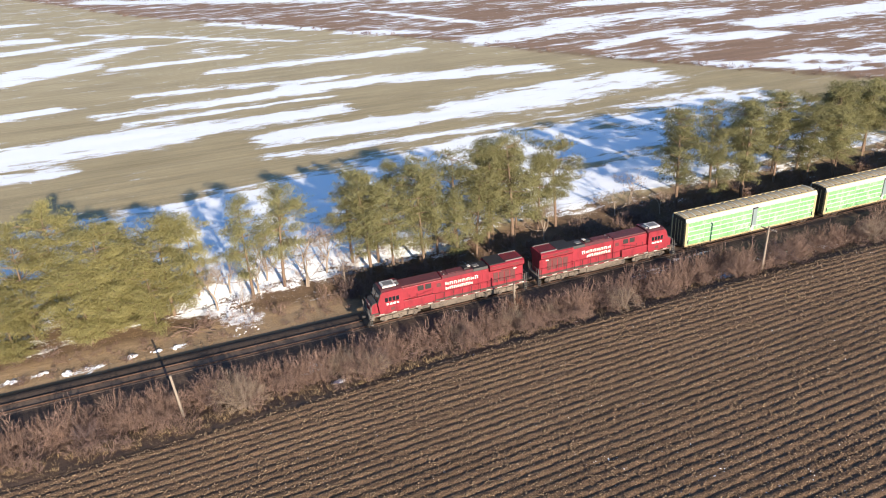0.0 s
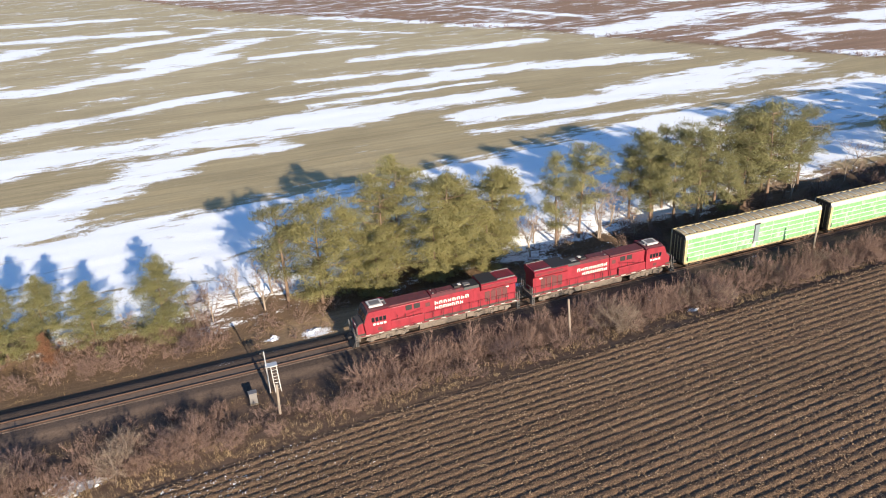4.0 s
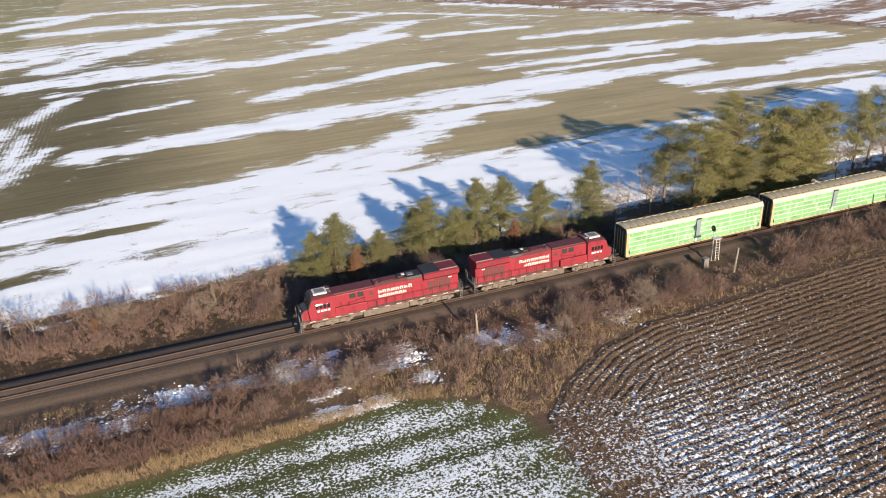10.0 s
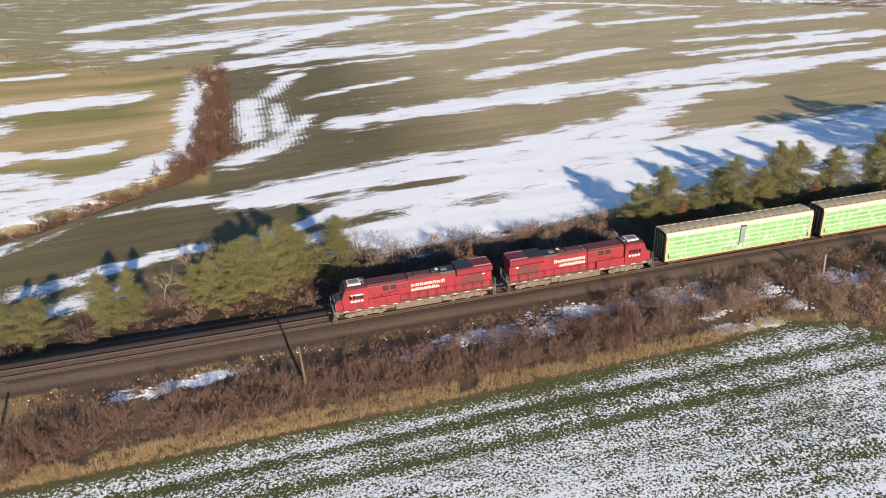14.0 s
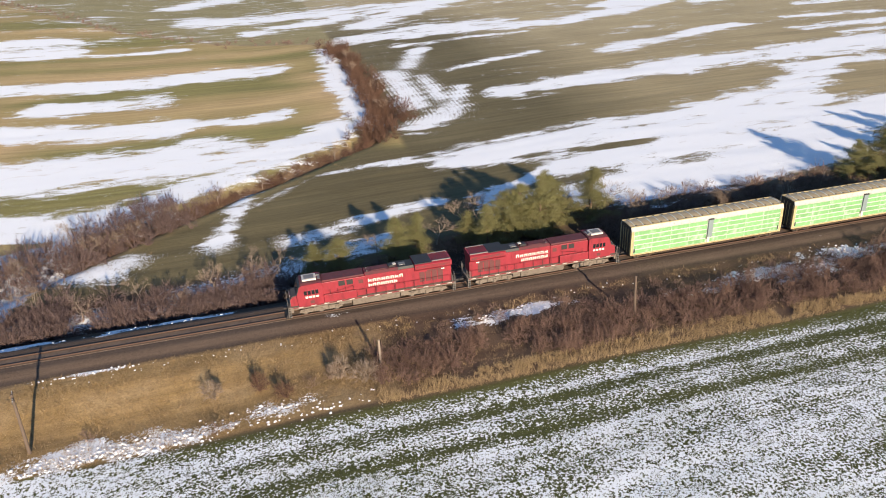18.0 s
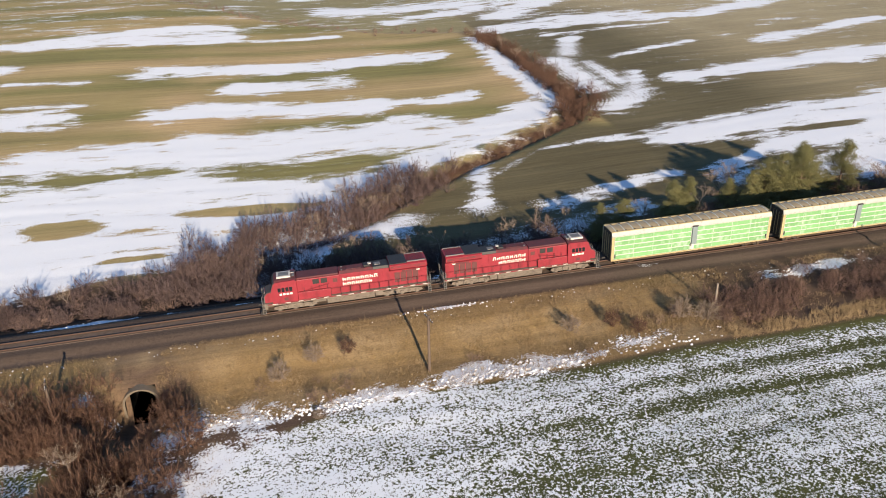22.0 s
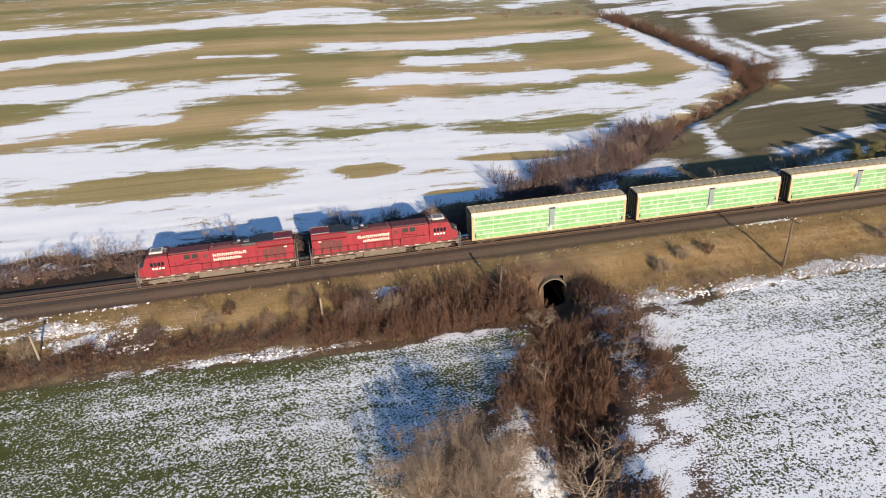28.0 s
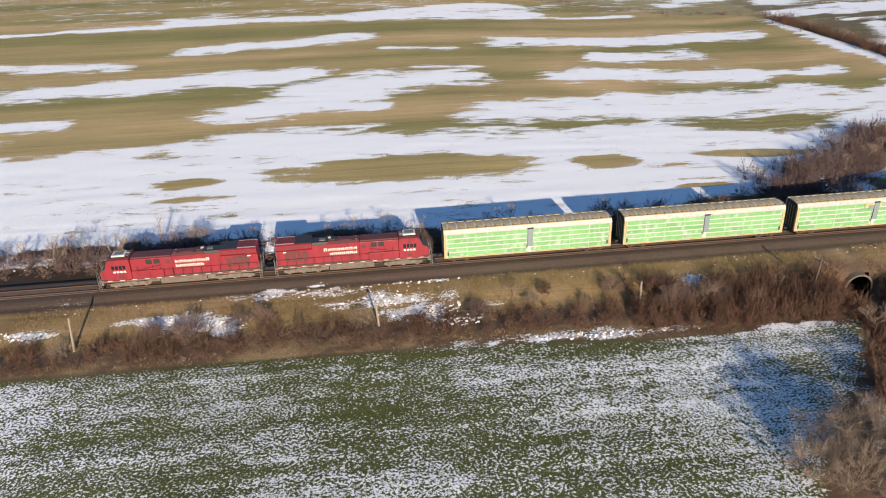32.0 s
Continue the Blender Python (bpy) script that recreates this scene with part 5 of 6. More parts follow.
    rows = along(FAR_HEDGE[:7], 180, 2.2, rng, 1.7, 1.3) + along(LANE[1:6], 130, 2.6, rng, 1.6, 1.5)
    tagged(new("far_hedgerow", fast_mesh("far_hedgerow", *scatter(FAR_BUSH, rows, 9), TWIGS)), "grey-brown hedge on the far field boundary", "hedge", kind="stuff")


build_thickets()


def build_dry_grass():
    rng = random.Random(21)
    spots = sprinkle(rng, 7600, -240, -170, -19.0, -4.5, 0.8, 0.46, lambda x, y: clear_of_fields(x, y))
    spots += sprinkle(rng, 6000, -350, -245, -13.5, -4.5, 0.8, 0.44)
    spots += sprinkle(rng, 1500, -350, -262, -20.5, -16.5, 0.6, 0.5, clear_of_fields)
    spots += sprinkle(rng, 900, -172, -70, -17.4, -13.5, 0.6, 0.5, clear_of_fields)
    spots += sprinkle(rng, 2400, -70, 120, -15.8, -10.5, 0.6, 0.6, clear_of_fields)
    spots += sprinkle(rng, 3800, -172, 110, -11.5, -4.4, 0.7, 0.42, clear_of_fields)
    spots += sprinkle(rng, 3600, -150, 120, 4.6, 12.5, 0.7, 0.4)
    spots += sprinkle(rng, 900, -260, -228, -40, -9.5, 0.7, 0.5, lambda x, y: clear_of_fields(x, y) and abs(x + 242) > 2.6)
    spots += along(HEDGE, 700, 3.6, rng, 0.8, 0.5)
    tagged(new("dry_grass", fast_mesh("dry_grass", *scatter(TUFT, spots, 22), STRAW)), "tan dry grass on the railway banks", "grass", kind="stuff")
    spots = sprinkle(rng, 6200, -176, -84, -21.0, -17.2, 0.7, 0.8, lambda x, y: clear_of_fields(x, y) and clump_noise(x, y, 0.2, -0.45))
    spots += sprinkle(rng, 2600, -92, -56, -26, -12.5, 0.7, 0.75, lambda x, y: clear_of_fields(x, y) and clump_noise(x, y, 0.2, -0.3))
    spots += sprinkle(rng, 1500, -60, 100, -15.5, -11.5, 0.6, 0.6, lambda x, y: clear_of_fields(x, y) and clump_noise(x, y, 0.15, -0.1))
    spots += sprinkle(rng, 1500, -235, -172, -18, -5, 0.7, 0.6, lambda x, y: clear_of_fields(x, y) and clump_noise(x, y, 0.18, 0.1))
    spots += sprinkle(rng, 900, -172, -100, -7.5, -4.8, 0.6, 0.55, lambda x, y: clump_noise(x, y, 0.15, 0.0))
    tagged(new("tall_grass", fast_mesh("tall_grass", *scatter(TUFT, spots, 23), PALE_STRAW)), "bleached tall straw-coloured grass along the field edge", "grass", kind="stuff")


build_dry_grass()


def tube(P, R, seg=6):
    """A tapered tube along points."""
    P = np.array(P, float)
    V, F = [], []
    for k, (p, r) in enumerate(zip(P, R)):
        for i in range(seg):
            a = 2 * math.pi * i / seg
            V.append(p + (math.cos(a) * r, math.sin(a) * r, 0))
    for k in range(len(P) - 1):
        for i in range(seg):
            j = (i + 1) % seg
            F.append((k * seg + i, k * seg + j, (k + 1) * seg + j, (k + 1) * seg + i))
    return np.array(V), np.array(F)


def pine_meshes(seed, clear, spread, whorls, shape, needles):
    """Trunk and crown of a pine 1 unit = 1 m, 10 m tall."""
    rng = np.random.default_rng(seed)
    H = 10.0
    lean = rng.normal(0, 0.25, 2)
    at = lambda z: np.array([lean[0] * (z / H) ** 2, lean[1] * (z / H) ** 2, z])
    wood = [tube([at(z) for z in np.linspace(-0.4, H * 0.97, 8)], np.linspace(0.19, 0.03, 8))]
    P, Q, W, clumps = [], [], [], []
    for k in range(whorls):
        f = (k + rng.uniform(-0.3, 0.3)) / (whorls - 1)
        f = min(max(f, 0), 1)
        z = H * (clear + (1 - clear) * f)
        r = spread * (math.sin(math.pi * (0.2 + 0.64 * f)) if shape in ("round", "tall") else (1 - f) ** (0.7 if shape == "full" else 1.0) + 0.08)
        for b in range(rng.integers(4, 7) if shape == "tall" else rng.integers(6, 9)):
            a = rng.uniform(0, 2 * math.pi)
            size = r * rng.uniform(0.4, 1.3)
            if size < 0.2:
                size = 0.2
            p = at(z)
            q = p + np.array([math.cos(a) * size, math.sin(a) * size, size * rng.uniform(0.0, 0.45)])
            P.append(p), Q.append(q), W.append(0.09)
            for s in np.arange(0.55 if shape == "tall" else 0.4, 1.05, max(0.12, 0.27 / max(size, 0.3))):
                c = p + (q - p) * s + rng.normal(0, 0.2, 3)
                clumps.append((c, 0.46 * rng.uniform(0.7, 1.3)))
    clumps.append((at(H), 0.3))
    for k in range(int(5 * clear * 10)):
        z, a = H * clear * rng.uniform(0.3, 1), rng.uniform(0, 2 * math.pi)
        P.append(at(z)), Q.append(at(z) + np.array([math.cos(a), math.sin(a), 0.1]) * rng.uniform(0.5, 1.4)), W.append(0.05)
    wood.append(ribbons(np.array(P), np.array(Q), np.array(W), 0.03, rng))
    n = 58
    C = np.repeat(np.array([c for c, _ in clumps]), n, 0)
    S = np.repeat(np.array([s for _, s in clumps]), n)[:, None]
    off = rng.normal(size=C.shape) * (0.66, 0.66, 0.24)
    axis = np.c_[C[:, :2], np.zeros(len(C))]
    away = off * (1, 1, 2.2) + 0.55 * axis / (np.linalg.norm(axis, axis=1)[:, None] + 0.3) + (0, 0, 0.25)
    C = C + off * S
    d = away / np.linalg.norm(away, axis=1)[:, None] * 0.5 + rng.normal(0, 0.6, C.shape)
    d /= np.linalg.norm(d, axis=1)[:, None]
    tip = C + d * rng.uniform(0.2, 0.36, (len(C), 1))
    V, _ = spikes(C, tip, 0.052, rng, away)
    crown = fast_mesh("crown", V, np.arange(len(V)).reshape(-1, 3), needles)
    return fast_mesh("trunk", *join(wood), BARK), crown


def pine_kind(name, label, seed, clear, spread, whorls, shape, needles):
    meshes = pine_meshes(seed, clear, spread, whorls, shape, needles)
    return name, label, meshes


TALL_PINES = [pine_kind("pine_tree", "tall pine with bare lower trunk and ragged olive-green crown", 100 + k, 0.22 + 0.05 * (k % 3), 1.9 + 0.3 * (k % 3), 12, "tall", NEEDLES) for k in range(6)]
BUSHY_PINES = [pine_kind("pine_tree", "bushy olive-green pine branching close to the ground", 120 + k, 0.10, 3.5 + 0.3 * (k % 2), 11, "round", LIT_NEEDLES) for k in range(3)]
CONES = [pine_kind("conifer_tree", "dense cone-shaped green conifer at the trackside", 140 + k, 0.05, 3.7 + 0.4 * k, 15, "full", SPRUCE) for k in range(3)]
WIDE_PINES = [pine_kind("pine_tree", "broad low pine with layered green boughs", 160 + k, 0.06, 4.0, 14, "cone", SPRUCE) for k in range(2)]
RUSTY = [pine_kind("conifer_tree", "small browned conifer among the green pines", 180, 0.06, 2.6, 10, "cone", RUSTY_NEEDLES)]


def plant(kinds, spots, group, seed):
    rng = random.Random(seed)
    for x, y, h in spots:
        name, label, (trunk, crown) = kinds[rng.randrange(len(kinds))]
        k = h / 10.0
        tree = tagged(new(name), label, "tree", group)
        w = k * rng.uniform(0.9, 1.12) * (1.15 if h < 9 else 1.0)
        tree.matrix_basis = pose(x, y, height(x, y), rng.uniform(-2, 2), rng.uniform(-2, 2), rng.uniform(0, 360)) @ Matrix.Diagonal((w, w, k, 1))
        for n, me in (("trunk", trunk), ("crown", crown)):
            ob = new(n, me)
            ob.parent = tree


ROW = "pines beside the line"
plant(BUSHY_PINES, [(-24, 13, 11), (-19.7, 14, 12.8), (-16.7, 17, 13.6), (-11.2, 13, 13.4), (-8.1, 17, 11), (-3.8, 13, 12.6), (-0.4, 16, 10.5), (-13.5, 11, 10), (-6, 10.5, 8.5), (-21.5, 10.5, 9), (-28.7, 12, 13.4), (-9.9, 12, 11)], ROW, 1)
plant(TALL_PINES, [(6.2, 13, 13.2), (10.5, 14, 13.5), (22.3, 13, 14.4), (25, 11, 12.5), (27.2, 17, 12.5), (29.4, 11, 14.5), (32.5, 14, 12), (35.7, 15, 13.5), (40, 13, 14.9), (43.4, 12, 15.9), (46, 16, 12), (51.6, 14, 13.5), (-32.8, 14, 12.8), (20.5, 16, 11), (24, 15, 12.5), (31, 16.5, 13), (37.5, 11.5, 11.5), (42, 16, 13.5), (48, 13, 12), (34, 10, 10)], ROW, 2)
plant(TALL_PINES, [(72.6, 13, 15), (76, 17, 13), (81.5, 16, 13.8), (84.6, 12, 14.7), (88, 16, 13), (93.1, 14, 14.5), (97, 11, 13), (100, 16, 12.5), (105.1, 13, 14.7), (109, 17, 13), (113.7, 15, 13.8), (119, 12, 14), (124, 15, 13), (130, 13, 14), (137, 15, 13), (78.5, 11, 12), (90.5, 17.5, 12.5), (95.5, 17, 13), (102.5, 10.5, 12), (107, 15, 13.5), (116.5, 17, 12.5), (121.5, 16.5, 13)], ROW, 3)
plant(CONES, [(-80.9, 12, 6), (-73.4, 14, 8.2), (-69.8, 12, 7), (-65.7, 14, 9.8), (-61.5, 15, 8.8), (-56, 13, 8.4), (-48.1, 12, 10.3), (-74.5, 16, 6), (-87.6, 12, 9.4), (-90.5, 13.5, 6.5)], ROW, 4)
plant(WIDE_PINES, [(-179.5, 12, 6.0), (-167.5, 11.5, 7.6), (-164.8, 13, 7.0), (-154.3, 12, 6.8), (-146.2, 12, 9.8), (-144.2, 14.5, 9.2), (-136.7, 15, 8.4)], ROW, 5)
plant(CONES, [(-176, 11, 6.4), (-151.5, 13.5, 7.6), (-156.5, 15, 5.0), (-142.7, 16, 7.6), (-148.5, 13.5, 8.6)], ROW, 6)
plant(RUSTY, [(-61, 10.5, 4.6), (-85.2, 9.5, 5.4), (-118.5, 10, 2.6)], ROW, 7)


def bare_tree_meshes(seed, levels=5, spread=0.75):
    """Trunk and twigs of a leafless tree 10 m tall."""
    rng = np.random.default_rng(seed)
    wood, P, Q, W = [], [], [], []

    def grow(p, d, size, r, level):
        d = d / np.linalg.norm(d)
        mid = p + d * size * 0.5 + rng.normal(0, 0.04 * size, 3)
        q = p + d * size + rng.normal(0, 0.07 * size, 3)
        if level < 2:
            wood.append(tube([p, mid, q], [r, r * 0.8, r * 0.6], 5))
        else:
            P.extend([p, mid]), Q.extend([mid, q]), W.extend([r * 2, r * 1.5])
        if level == levels:
            return
        for k in range(rng.integers(3, 5) if level else 4):
            e = d + rng.normal(0, spread, 3)
            e[2] = max(e[2], 0.1) + 0.25
            grow(p + (q - p) * rng.uniform(0.45, 1.0), e, size * rng.uniform(0.52, 0.75), max(r * 0.52, 0.015), level + 1)

    grow(np.array([0, 0, -0.3]), np.array([rng.normal(0, 0.1), rng.normal(0, 0.1), 1.0]), 3.6, 0.15, 0)
    twigs = ribbons(np.array(P), np.array(Q), np.array(W), np.array(W) * 0.7, rng)
    return fast_mesh("trunk", *join(wood), GREY_BARK), fast_mesh("branches", *twigs, PALE_TWIGS)


BARE = [("bare_tree", "leafless grey tree with fine branching twigs", bare_tree_meshes(200 + k)) for k in range(4)]


def plant_bare(spots, group, seed):
    rng = random.Random(seed)
    for x, y, h in spots:
        name, label, (trunk, twigs) = BARE[rng.randrange(len(BARE))]
        k = h / 9.0
        tree = tagged(new(name), label, "tree", group)
        tree.matrix_basis = pose(x, y, height(x, y), 0, 0, rng.uniform(0, 360)) @ Matrix.Diagonal((k, k, k, 1))
        for n, me in (("trunk", trunk), ("crown", twigs)):
            ob = new(n, me)
            ob.parent = tree


plant_bare([(1.5, 12, 9), (3.5, 15, 8), (8.5, 16, 9), (13.5, 13, 8), (16.5, 15, 9), (48.5, 12, 9), (55.5, 13, 5), (62, 14, 7), (66, 16, 8), (69, 12, 6), (-36, 13, 9), (-39, 15, 8), (-42.5, 13, 7), (4.5, 10, 5), (18, 11, 6), (-34.5, 16, 9), (7, 14, 10), (13.2, 13, 11)], "bare trees among the pines", 1)
plant_bare([(-78.5, 12, 5), (-76.5, 10, 4.5), (-83.5, 11, 4.5), (-52, 13, 5), (-67.5, 10.5, 4), (-44.5, 12, 5.5), (-45, 15, 6.5), (-97, 13, 4), (-104, 12, 5), (-109, 14, 4), (-115, 12, 4.5), (-126, 13, 5), (-132, 11, 5), (-129, 15, 5), (-156, 18, 8), (-153.5, 19.5, 8), (-161, 16, 6), (-149, 19, 8), (-133.5, 17, 7), (-131, 13, 6), (-139, 18, 7), (-170, 16, 5), (-184, 14, 6), (-188, 16, 6), (-193, 13.5, 6.5), (-197, 12, 4.5), (-203, 15, 5), (-210, 12, 5), (-216, 16, 6), (-222, 12, 5), (-228, 14, 5)], "bare trees north of the line", 2)
plant_bare([(-254, 11, 4.5), (-262, 10.5, 4), (-270, 11.5, 4.5), (-281, 10.5, 5), (-284, 11.5, 5.5), (-287.5, 10.5, 4.5), (-298, 11, 4), (-308, 11.5, 5), (-322, 11, 4.5), (-331, 12, 5), (-336, 12, 6.5), (-339, 9.5, 5.5), (-333.5, 8.5, 4.5), (-343, 11, 6), (-347, 12.5, 5.5), (-350, 9, 6), (-312, 10, 5), (-303, 12, 4.5), (-356, 11, 5), (-366, 12, 5)], "bare trees west of the creek", 3)
plant_bare([(-247, -22, 6), (-244, -26, 6.5), (-250, -31, 5), (-241, -31, 5.5), (-249, -43, 8.5), (-250.6, -47, 10), (-252, -48.5, 9), (-262, -39, 7), (-265, -43, 7.5), (-261, -44, 7), (-264, -40, 6.5), (-267, -41, 6), (-259, -41.5, 6.5), (-263, -46, 7), (-254, -12, 3.5), (-264, -13.5, 4), (-268, -12.5, 3.5), (-288, -10, 3.4), (-296, -10, 3)], "bare trees by the creek", 4)
plant_bare([(-155, 90, 6), (-154, 110, 6.5), (-156, 130, 6), (-155, 150, 6), (-156, 168, 5.5), (-170, 64, 5), (-185, 54, 5), (-200, 43, 5), (-212, 33, 6), (-220, 27, 6), (-224, 30, 5.5), (-215, 36, 6), (-208, 35, 5.5), (-228, 25, 5), (-206, 38, 5), (-193, 49, 4.5)], "bare trees in the hedgerow", 5)

SHRUBS = [fast_mesh("twigs", *shrub(300 + k, 80, 1.0, 20, 0.014), RED_TWIGS if k else PALE_TWIGS) for k in range(3)]


def single_shrubs():
    rng = random.Random(31)
    for x, y, w, h in [(-179.5, -13.6, 2.9, 3.0), (-177, -15, 3.2, 2.8), (-193, -12.4, 2.6, 2.6), (-188, -13, 2.2, 2.4), (-223, -10.6, 2.4, 2.4), (-219, -10.2, 2.1, 2.1), (-227, -12.6, 2.8, 2.6), (-185.5, -15, 2.3, 2.1), (-284, -9.5, 2.2, 1.5), (-74, -11, 2.4, 3.0), (-79, -12.5, 2.0, 2.4), (-70.5, -12.5, 2.6, 3.0), (-66, -13, 2.4, 2.6), (34.5, -6.4, 3.2, 3.4), (38.5, -8, 2.6, 2.2), (-223, -20.2, 1.6, 1.0)]:
        ob = new("shrub")
        tagged(ob, "leafless grey-brown shrub on the railway bank", "shrub", "shrubs on the bank")
        ob.matrix_basis = pose(x, y, height(x, y) - 0.05, 0, 0, rng.uniform(0, 360)) @ Matrix.Diagonal((w * 0.8, w * 0.8, h, 1))
        t = new("crown", SHRUBS[rng.randrange(3)])
        t.parent = ob


single_shrubs()

SOFT_SHRUBS = [fast_mesh("twigs", *shrub(320 + k, 95, 1.15, 20, 0.0085), (TWIGS, PALE_TWIGS, TWIGS, MAUVE_TWIGS)[k]) for k in range(4)]


WILLOW = fast_mesh("twigs", *shrub(330, 120, 1.1, 36, 0.0042), PALE_TWIGS)


def soft_shrubs():
    """Rounded thorn bushes that stand out of the brush on both banks."""
    rng = random.Random(37)
    for count, x0, x1, y0, y1, w, h in ((16, -66, -38, -12.5, -7.5, 3.4, 2.9), (26, -36, 70, -11.5, -6.6, 3.4, 3.0), (12, 70, 120, -11, -7, 3.6, 3.0), (14, -112, -68, -14.5, -8.5, 3.0, 2.4), (16, -346, -262, -15.0, -10.0, 2.8, 2.2), (8, -276, -254, -18.0, -12.0, 3.4, 3.2), (12, -100, -44, 7.5, 11.0, 3.2, 2.8), (14, 14, 120, 7.0, 11.0, 3.6, 3.2), (12, -136, -104, 7.5, 13.0, 3.4, 2.6), (14, -350, -250, 8.0, 12.5, 3.2, 3.2)):
        for _ in range(count):
            x, y, q = rng.uniform(x0, x1), rng.uniform(y0, y1), rng.uniform(0.7, 1.2)
            if not clear_of_fields(x, y):
                continue
            ob = tagged(new("shrub"), "rounded leafless thorn bush with a haze of fine twigs", "shrub", "thorn bushes along the line")
            ob.matrix_basis = pose(x, y, height(x, y) - 0.05, 0, 0, rng.uniform(0, 360)) @ Matrix.Diagonal((w * q * 0.85, w * q * 0.85, h * q, 1))
            t = new("crown", SOFT_SHRUBS[rng.randrange(4)])
            t.parent = ob
    for x, y, w, h in ((-262, -44, 5.4, 6.5), (-259, -46.5, 5.0, 6.8), (-265.5, -46, 5.2, 6.0), (-261.5, -49, 5.4, 6.6), (-257.5, -43, 3.8, 4.6), (-264.5, -41.5, 4.4, 4.8), (-268, -44, 4.2, 4.4), (-260.5, -40, 3.6, 4.0)):
        ob = tagged(new("willow_shrub"), "tall pale grey leafless willow with many fine stems", "shrub", "willows by the creek")
        ob.matrix_basis = pose(x, y, height(x, y) - 0.05, 0, 0, rng.uniform(0, 360)) @ Matrix.Diagonal((w * 0.85, w * 0.85, h, 1))
        t = new("crown", WILLOW)
        t.parent = ob


soft_shrubs()

# ---- poles, signal, culvert ----


def build_pole(x, y, h, lean, arms, mat, label):
    pole = empty("telegraph_pole", label, "pole", "old telegraph poles", x, y, height(x, y) - 0.1)
    pole.matrix_basis = pole.matrix_basis @ pose(0, 0, 0, lean[0], lean[1], 0)
    part("shaft", rod(bmesh.new(), (0, 0, -0.3), (0, 0, h), 0.19 if mat is DARK_WOOD else 0.15, 0.12, 10), mat, pole)
    for k in range(arms):
        z = h - 0.35 - k * 0.55
        arm = part("crossarm", bx(bmesh.new(), -0.06, 0.06, -1.1, 1.1, z - 0.06, z + 0.06, 0.01), mat, pole)
        arm.rotation_euler[2] = radians(90 if arms > 1 else 0) + 0.25
        for yy in (-0.95, -0.55, 0.55, 0.95):
            part("insulator", rod(bmesh.new(), (0, yy, z + 0.06), (0, yy, z + 0.18), 0.035, 0.045, 6), STEEL, arm)
    if arms:
        part("brace", rod(rod(bmesh.new(), (0.07, 0, h - 1.3), (0.6, 0, h - 0.4), 0.02, seg=4), (-0.07, 0, h - 1.3), (-0.6, 0, h - 0.4), 0.02, seg=4), mat, pole)


for px_, py_, ph_, lean, arms, mat, label in [
        (-4.2, -9.2, 5.2, (0, -4), 0, OLD_WOOD, "pale weathered telegraph pole leaning over the brush"),
        (34.7, -6.2, 5.0, (0, 0), 0, OLD_WOOD, "pale telegraph pole rising from a brush mound"),
        (68.3, -10.5, 6.3, (0, 2), 1, OLD_WOOD, "telegraph pole with a crossarm by the field"),
        (-38.0, -9.2, 3.8, (2, 2), 0, OLD_WOOD, "short pale stub of a telegraph pole"),
        (-75.6, -9.6, 3.3, (0, -3), 0, OLD_WOOD, "short pale stub of a telegraph pole"),
        (-144.2, -13.2, 5.5, (0, -2), 0, DARK_WOOD, "dark telegraph pole without arms"),
        (-174.9, -13.2, 3.6, (0, 0), 0, OLD_WOOD, "short pale stub of a telegraph pole"),
        (-210.6, -15.2, 7.2, (0, 2), 1, DARK_WOOD, "dark telegraph pole with one crossarm in dry grass"),
        (-250.2, -13.8, 5.2, (0, 4), 1, DARK_WOOD, "dark telegraph pole near the culvert"),
        (-272.6, -13.1, 3.5, (0, 0), 0, OLD_WOOD, "short pale stub of a telegraph pole"),
        (-305.2, -13.5, 3.5, (0, -4), 0, OLD_WOOD, "short pale leaning stub of a telegraph pole"),
        (-340.6, -13.6, 4.6, (0, 5), 0, OLD_WOOD, "pale leaning telegraph pole")]:
    build_pole(px_, py_, ph_, lean, arms, mat, label)


def build_signal():
    s = empty("railway_signal", "steel trackside signal mast with dark round head and ladder", "signal", "", -38.3, -4.9, height(-38.3, -4.9))
    part("mast", rod(bmesh.new(), (0, 0, 0), (0, 0, 5.2), 0.08, 0.07, 10), STEEL, s)
    head = part("signal_head", rod(bmesh.new(), (-0.12, 0, 5.0), (-0.2, 0, 5.0), 0.42, seg=20), BLACK, s, "dark round signal target")
    part("hood", rod(bmesh.new(), (-0.2, 0, 5.05), (-0.45, 0, 5.05), 0.13, seg=10), BLACK, head)
    for x in (0.55, 1.15):
        part("ladder_rail", rod(bmesh.new(), (x, -0.15, 0), (x - 0.12, -0.1, 3.4), 0.05, seg=6), WHITE, s)
    for k in range(8):
        z = 0.4 + k * 0.4
        part("rung", rod(bmesh.new(), (0.53 - z * 0.035, -0.14, z), (1.17 - z * 0.035, -0.14, z), 0.03, seg=5), WHITE, s)
    part("platform", bx(bmesh.new(), -0.1, 1.15, -0.4, 0.4, 3.38, 3.46), STEEL, s)
    c = empty("relay_cabinet", "grey steel relay cabinet beside the signal", "cabinet", "", -40.2, -6.0, height(-40.2, -6.0))
    part("body", bx(bmesh.new(), -0.4, 0.4, -0.32, 0.32, 0.15, 1.35, 0.03), CABINET_GREY, c)
    part("lid", bx(bmesh.new(), -0.45, 0.45, -0.37, 0.37, 1.35, 1.42, 0.02), GREY_METAL, c)
    part("door", bx(bmesh.new(), -0.35, 0.35, -0.34, -0.32, 0.25, 1.28, 0.005), CABINET_GREY, c)
    part("plinth", bx(bmesh.new(), -0.45, 0.45, -0.37, 0.37, -0.2, 0.15), CONCRETE, c)


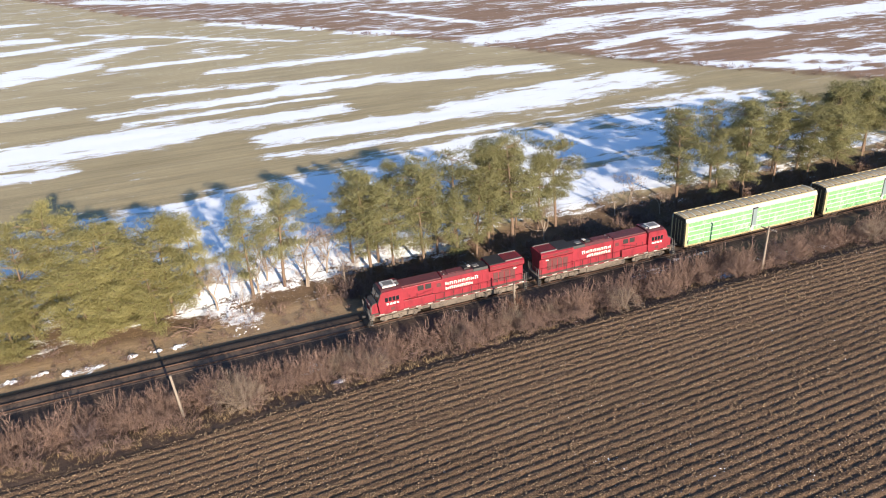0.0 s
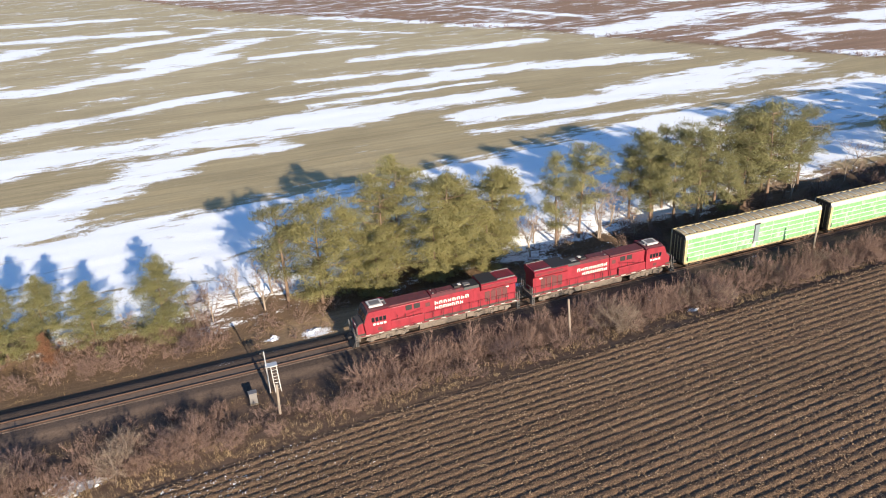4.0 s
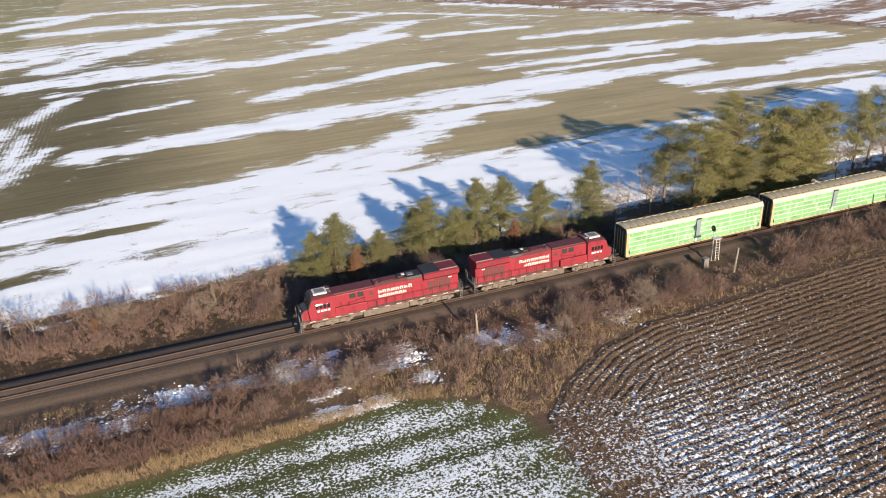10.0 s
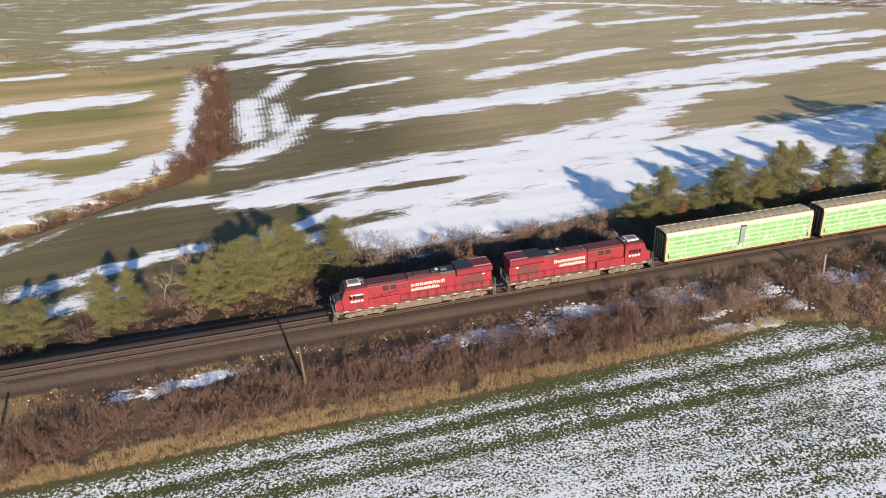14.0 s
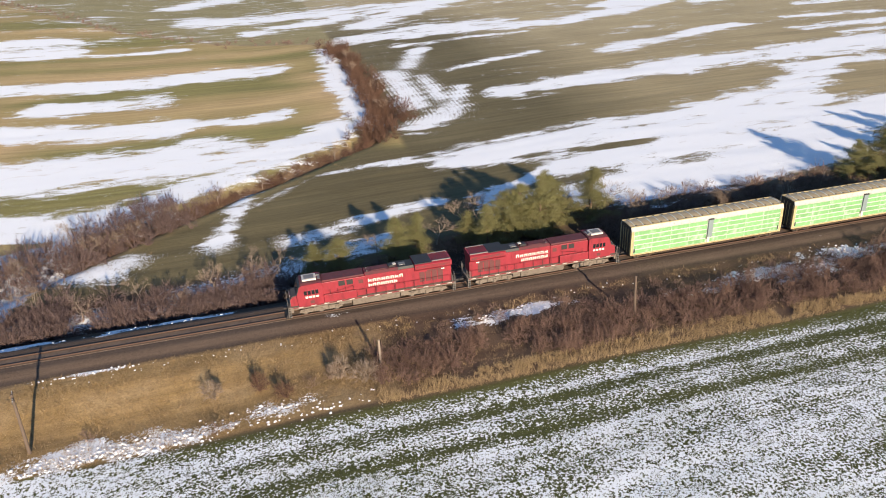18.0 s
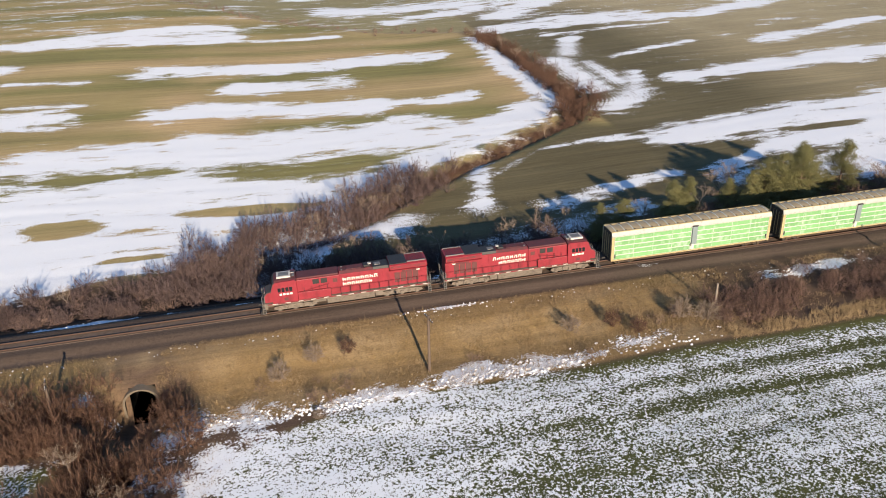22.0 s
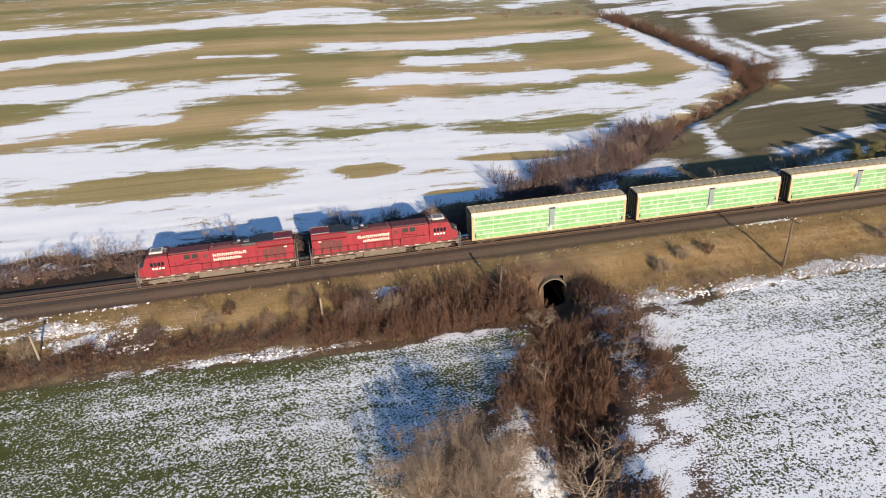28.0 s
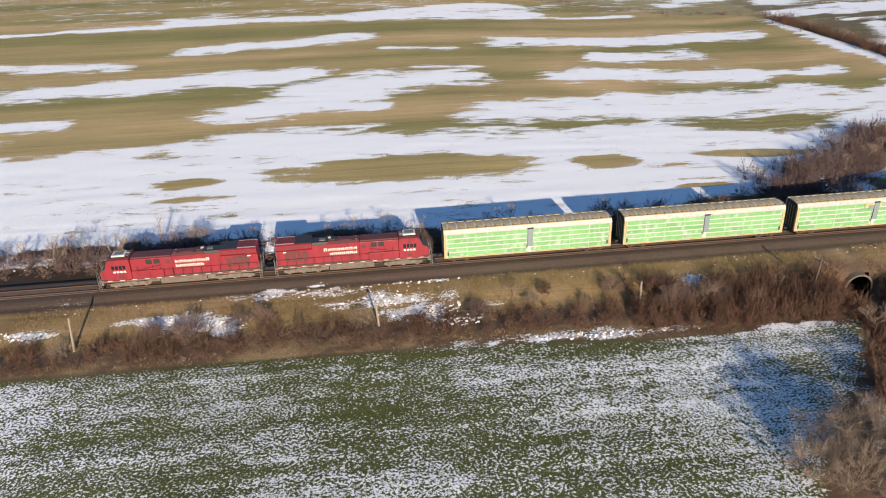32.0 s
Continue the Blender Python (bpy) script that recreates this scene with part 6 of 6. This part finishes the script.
build_signal()


def build_culvert():
    cx, y = -242.0, -11.2
    z0 = -6.1
    c = empty("culvert", "concrete arch culvert with dark opening under the railway bank", "culvert", "", cx, y, z0)
    r, n = 1.75, 14
    arch = [(-r, 0.0), (-r, 2.5)] + [(-r * math.cos(math.pi * k / n), 2.5 + r * math.sin(math.pi * k / n)) for k in range(1, n)] + [(r, 2.5), (r, 0.0)]
    bm = bmesh.new()
    outer = [(-2.0, 0.0), (-2.0, 2.55)] + [(-2.0 * math.cos(math.pi * k / n), 2.55 + 1.9 * math.sin(math.pi * k / n)) for k in range(1, n)] + [(2.0, 2.55), (2.0, 0.0)]
    lo = [bm.verts.new((a, -0.1, b)) for a, b in arch]
    lo2 = [bm.verts.new((a, 1.0, b)) for a, b in arch]
    hi = [bm.verts.new((a, -0.1, b)) for a, b in outer]
    hi2 = [bm.verts.new((a, 1.0, b)) for a, b in outer]
    for k in range(len(arch) - 1):
        bm.faces.new((lo[k], lo[k + 1], hi[k + 1], hi[k]))
        bm.faces.new((lo[k + 1], lo[k], lo2[k], lo2[k + 1]))
        bm.faces.new((hi[k], hi[k + 1], hi2[k + 1], hi2[k]))
    bmesh.ops.recalc_face_normals(bm, faces=bm.faces)
    part("headwall", bm, CONCRETE, c, "weathered tan concrete headwall")
    bm = bmesh.new()
    a1 = [bm.verts.new((a, 0.0, b)) for a, b in arch]
    a2 = [bm.verts.new((a, 9.0, b)) for a, b in arch]
    for k in range(len(arch) - 1):
        bm.faces.new((a1[k], a1[k + 1], a2[k + 1], a2[k]))
    bm.faces.new(a2)
    # black walls: the shade inside the culvert is put into their colour
    part("barrel", bm, BLACK, c, "barrel blackened for the shade inside it")


build_culvert()


def build_snow_clods():
    """Low lumps of old snow caught in the grass, thickest in the drifts beside the line."""
    rng = np.random.default_rng(91)
    at = []
    for cx, cy, rx_, ry_ in DRIFTS_EAST + DRIFTS_WEST + DRIFTS_FAR_WEST:
        for _ in range(int(14 + 9 * rx_ * ry_) if cy > -19.4 else 0):
            u, v = rng.normal(0, 0.55, 2)
            at.append((cx + u * rx_, cy + v * ry_, rng.uniform(0.05, 0.13) + 0.12 * rng.random() ** 3))
    for cx, cy, rx_, ry_ in DRIFT_SPOTS:
        for _ in range(5):
            at.append((cx + rng.normal(0, 0.3) * rx_, cy + rng.normal(0, 0.3) * ry_, rng.uniform(0.12, 0.34)))
    for _ in range(170):
        at.append((rng.uniform(-345, -110), rng.uniform(-6.4, -4.6), rng.uniform(0.04, 0.11)))
    for _ in range(260):
        at.append((rng.uniform(-240, -176), -18.2 + rng.normal(0, 0.9), rng.uniform(0.06, 0.18)))
    V, F = [], []
    for x, y, r in at:
        if abs(y) < 3.2 or not clear_of_fields(x, y):
            continue
        z, n, b = height(x, y), 7, len(V)
        for i in range(n):
            a, q = 2 * math.pi * i / n, r * rng.uniform(0.65, 1.35)
            V.append((x + math.cos(a) * q * 1.3, y + math.sin(a) * q, z - 0.03))
        for i in range(n):
            a, q = 2 * math.pi * i / n, r * rng.uniform(0.35, 0.8)
            V.append((x + math.cos(a) * q * 1.3, y + math.sin(a) * q, z + r * rng.uniform(0.3, 0.9)))
        V.append((x, y, z + r * 0.8))
        for i in range(n):
            j = (i + 1) % n
            F += [(b + i, b + j, b + n + j), (b + i, b + n + j, b + n + i), (b + n + i, b + n + j, b + 2 * n)]
    me = fast_mesh("snow_clods", np.array(V), np.array(F), SNOW)
    me.polygons.foreach_set("use_smooth", np.ones(len(me.polygons), bool))
    tagged(new("snow_clods", me), "scattered lumps of old white snow in dry grass", "snow", kind="stuff")


build_snow_clods()


def build_brush_pile():
    rng = np.random.default_rng(77)
    for cx, cy, s in ((-1.5, 8.6, 1.6), (-72, 8.2, 1.8), (-78, 7.5, 1.5)):
        pile = tagged(new("brush_pile"), "pile of cut grey branches beside the track", "brush pile", "cut branch piles")
        pile.matrix_basis = pose(cx, cy, height(cx, cy))
        for _ in range(34):
            a = rng.uniform(0, 2 * math.pi)
            p = np.array([rng.normal(0, s), rng.normal(0, s * 0.5), rng.uniform(0.02, 0.6)])
            q = p + np.array([math.cos(a), math.sin(a) * 0.7, rng.uniform(-0.05, 0.4)]) * rng.uniform(0.8, 2.4)
            part("branch", rod(bmesh.new(), p, q, 0.05, 0.015, 5), TWIGS, pile)


build_brush_pile()



def motions():
    rows = [(0.0, 61.69), (3.0, 27.40), (6.0, -6.62), (9.0, -40.18), (12.0, -73.61), (14.5, -101.24), (16.5, -123.37), (19.0, -151.21), (22.0, -184.66), (25.0, -218.24), (28.0, -251.93), (30.0, -274.49), (32.0, -297.08)]
    for thing, dx, turn in TRAIN:
        walk(thing, [(t, pose(x + dx, 0, -0.3, 0, 0, turn)) for t, x in rows])


motions()
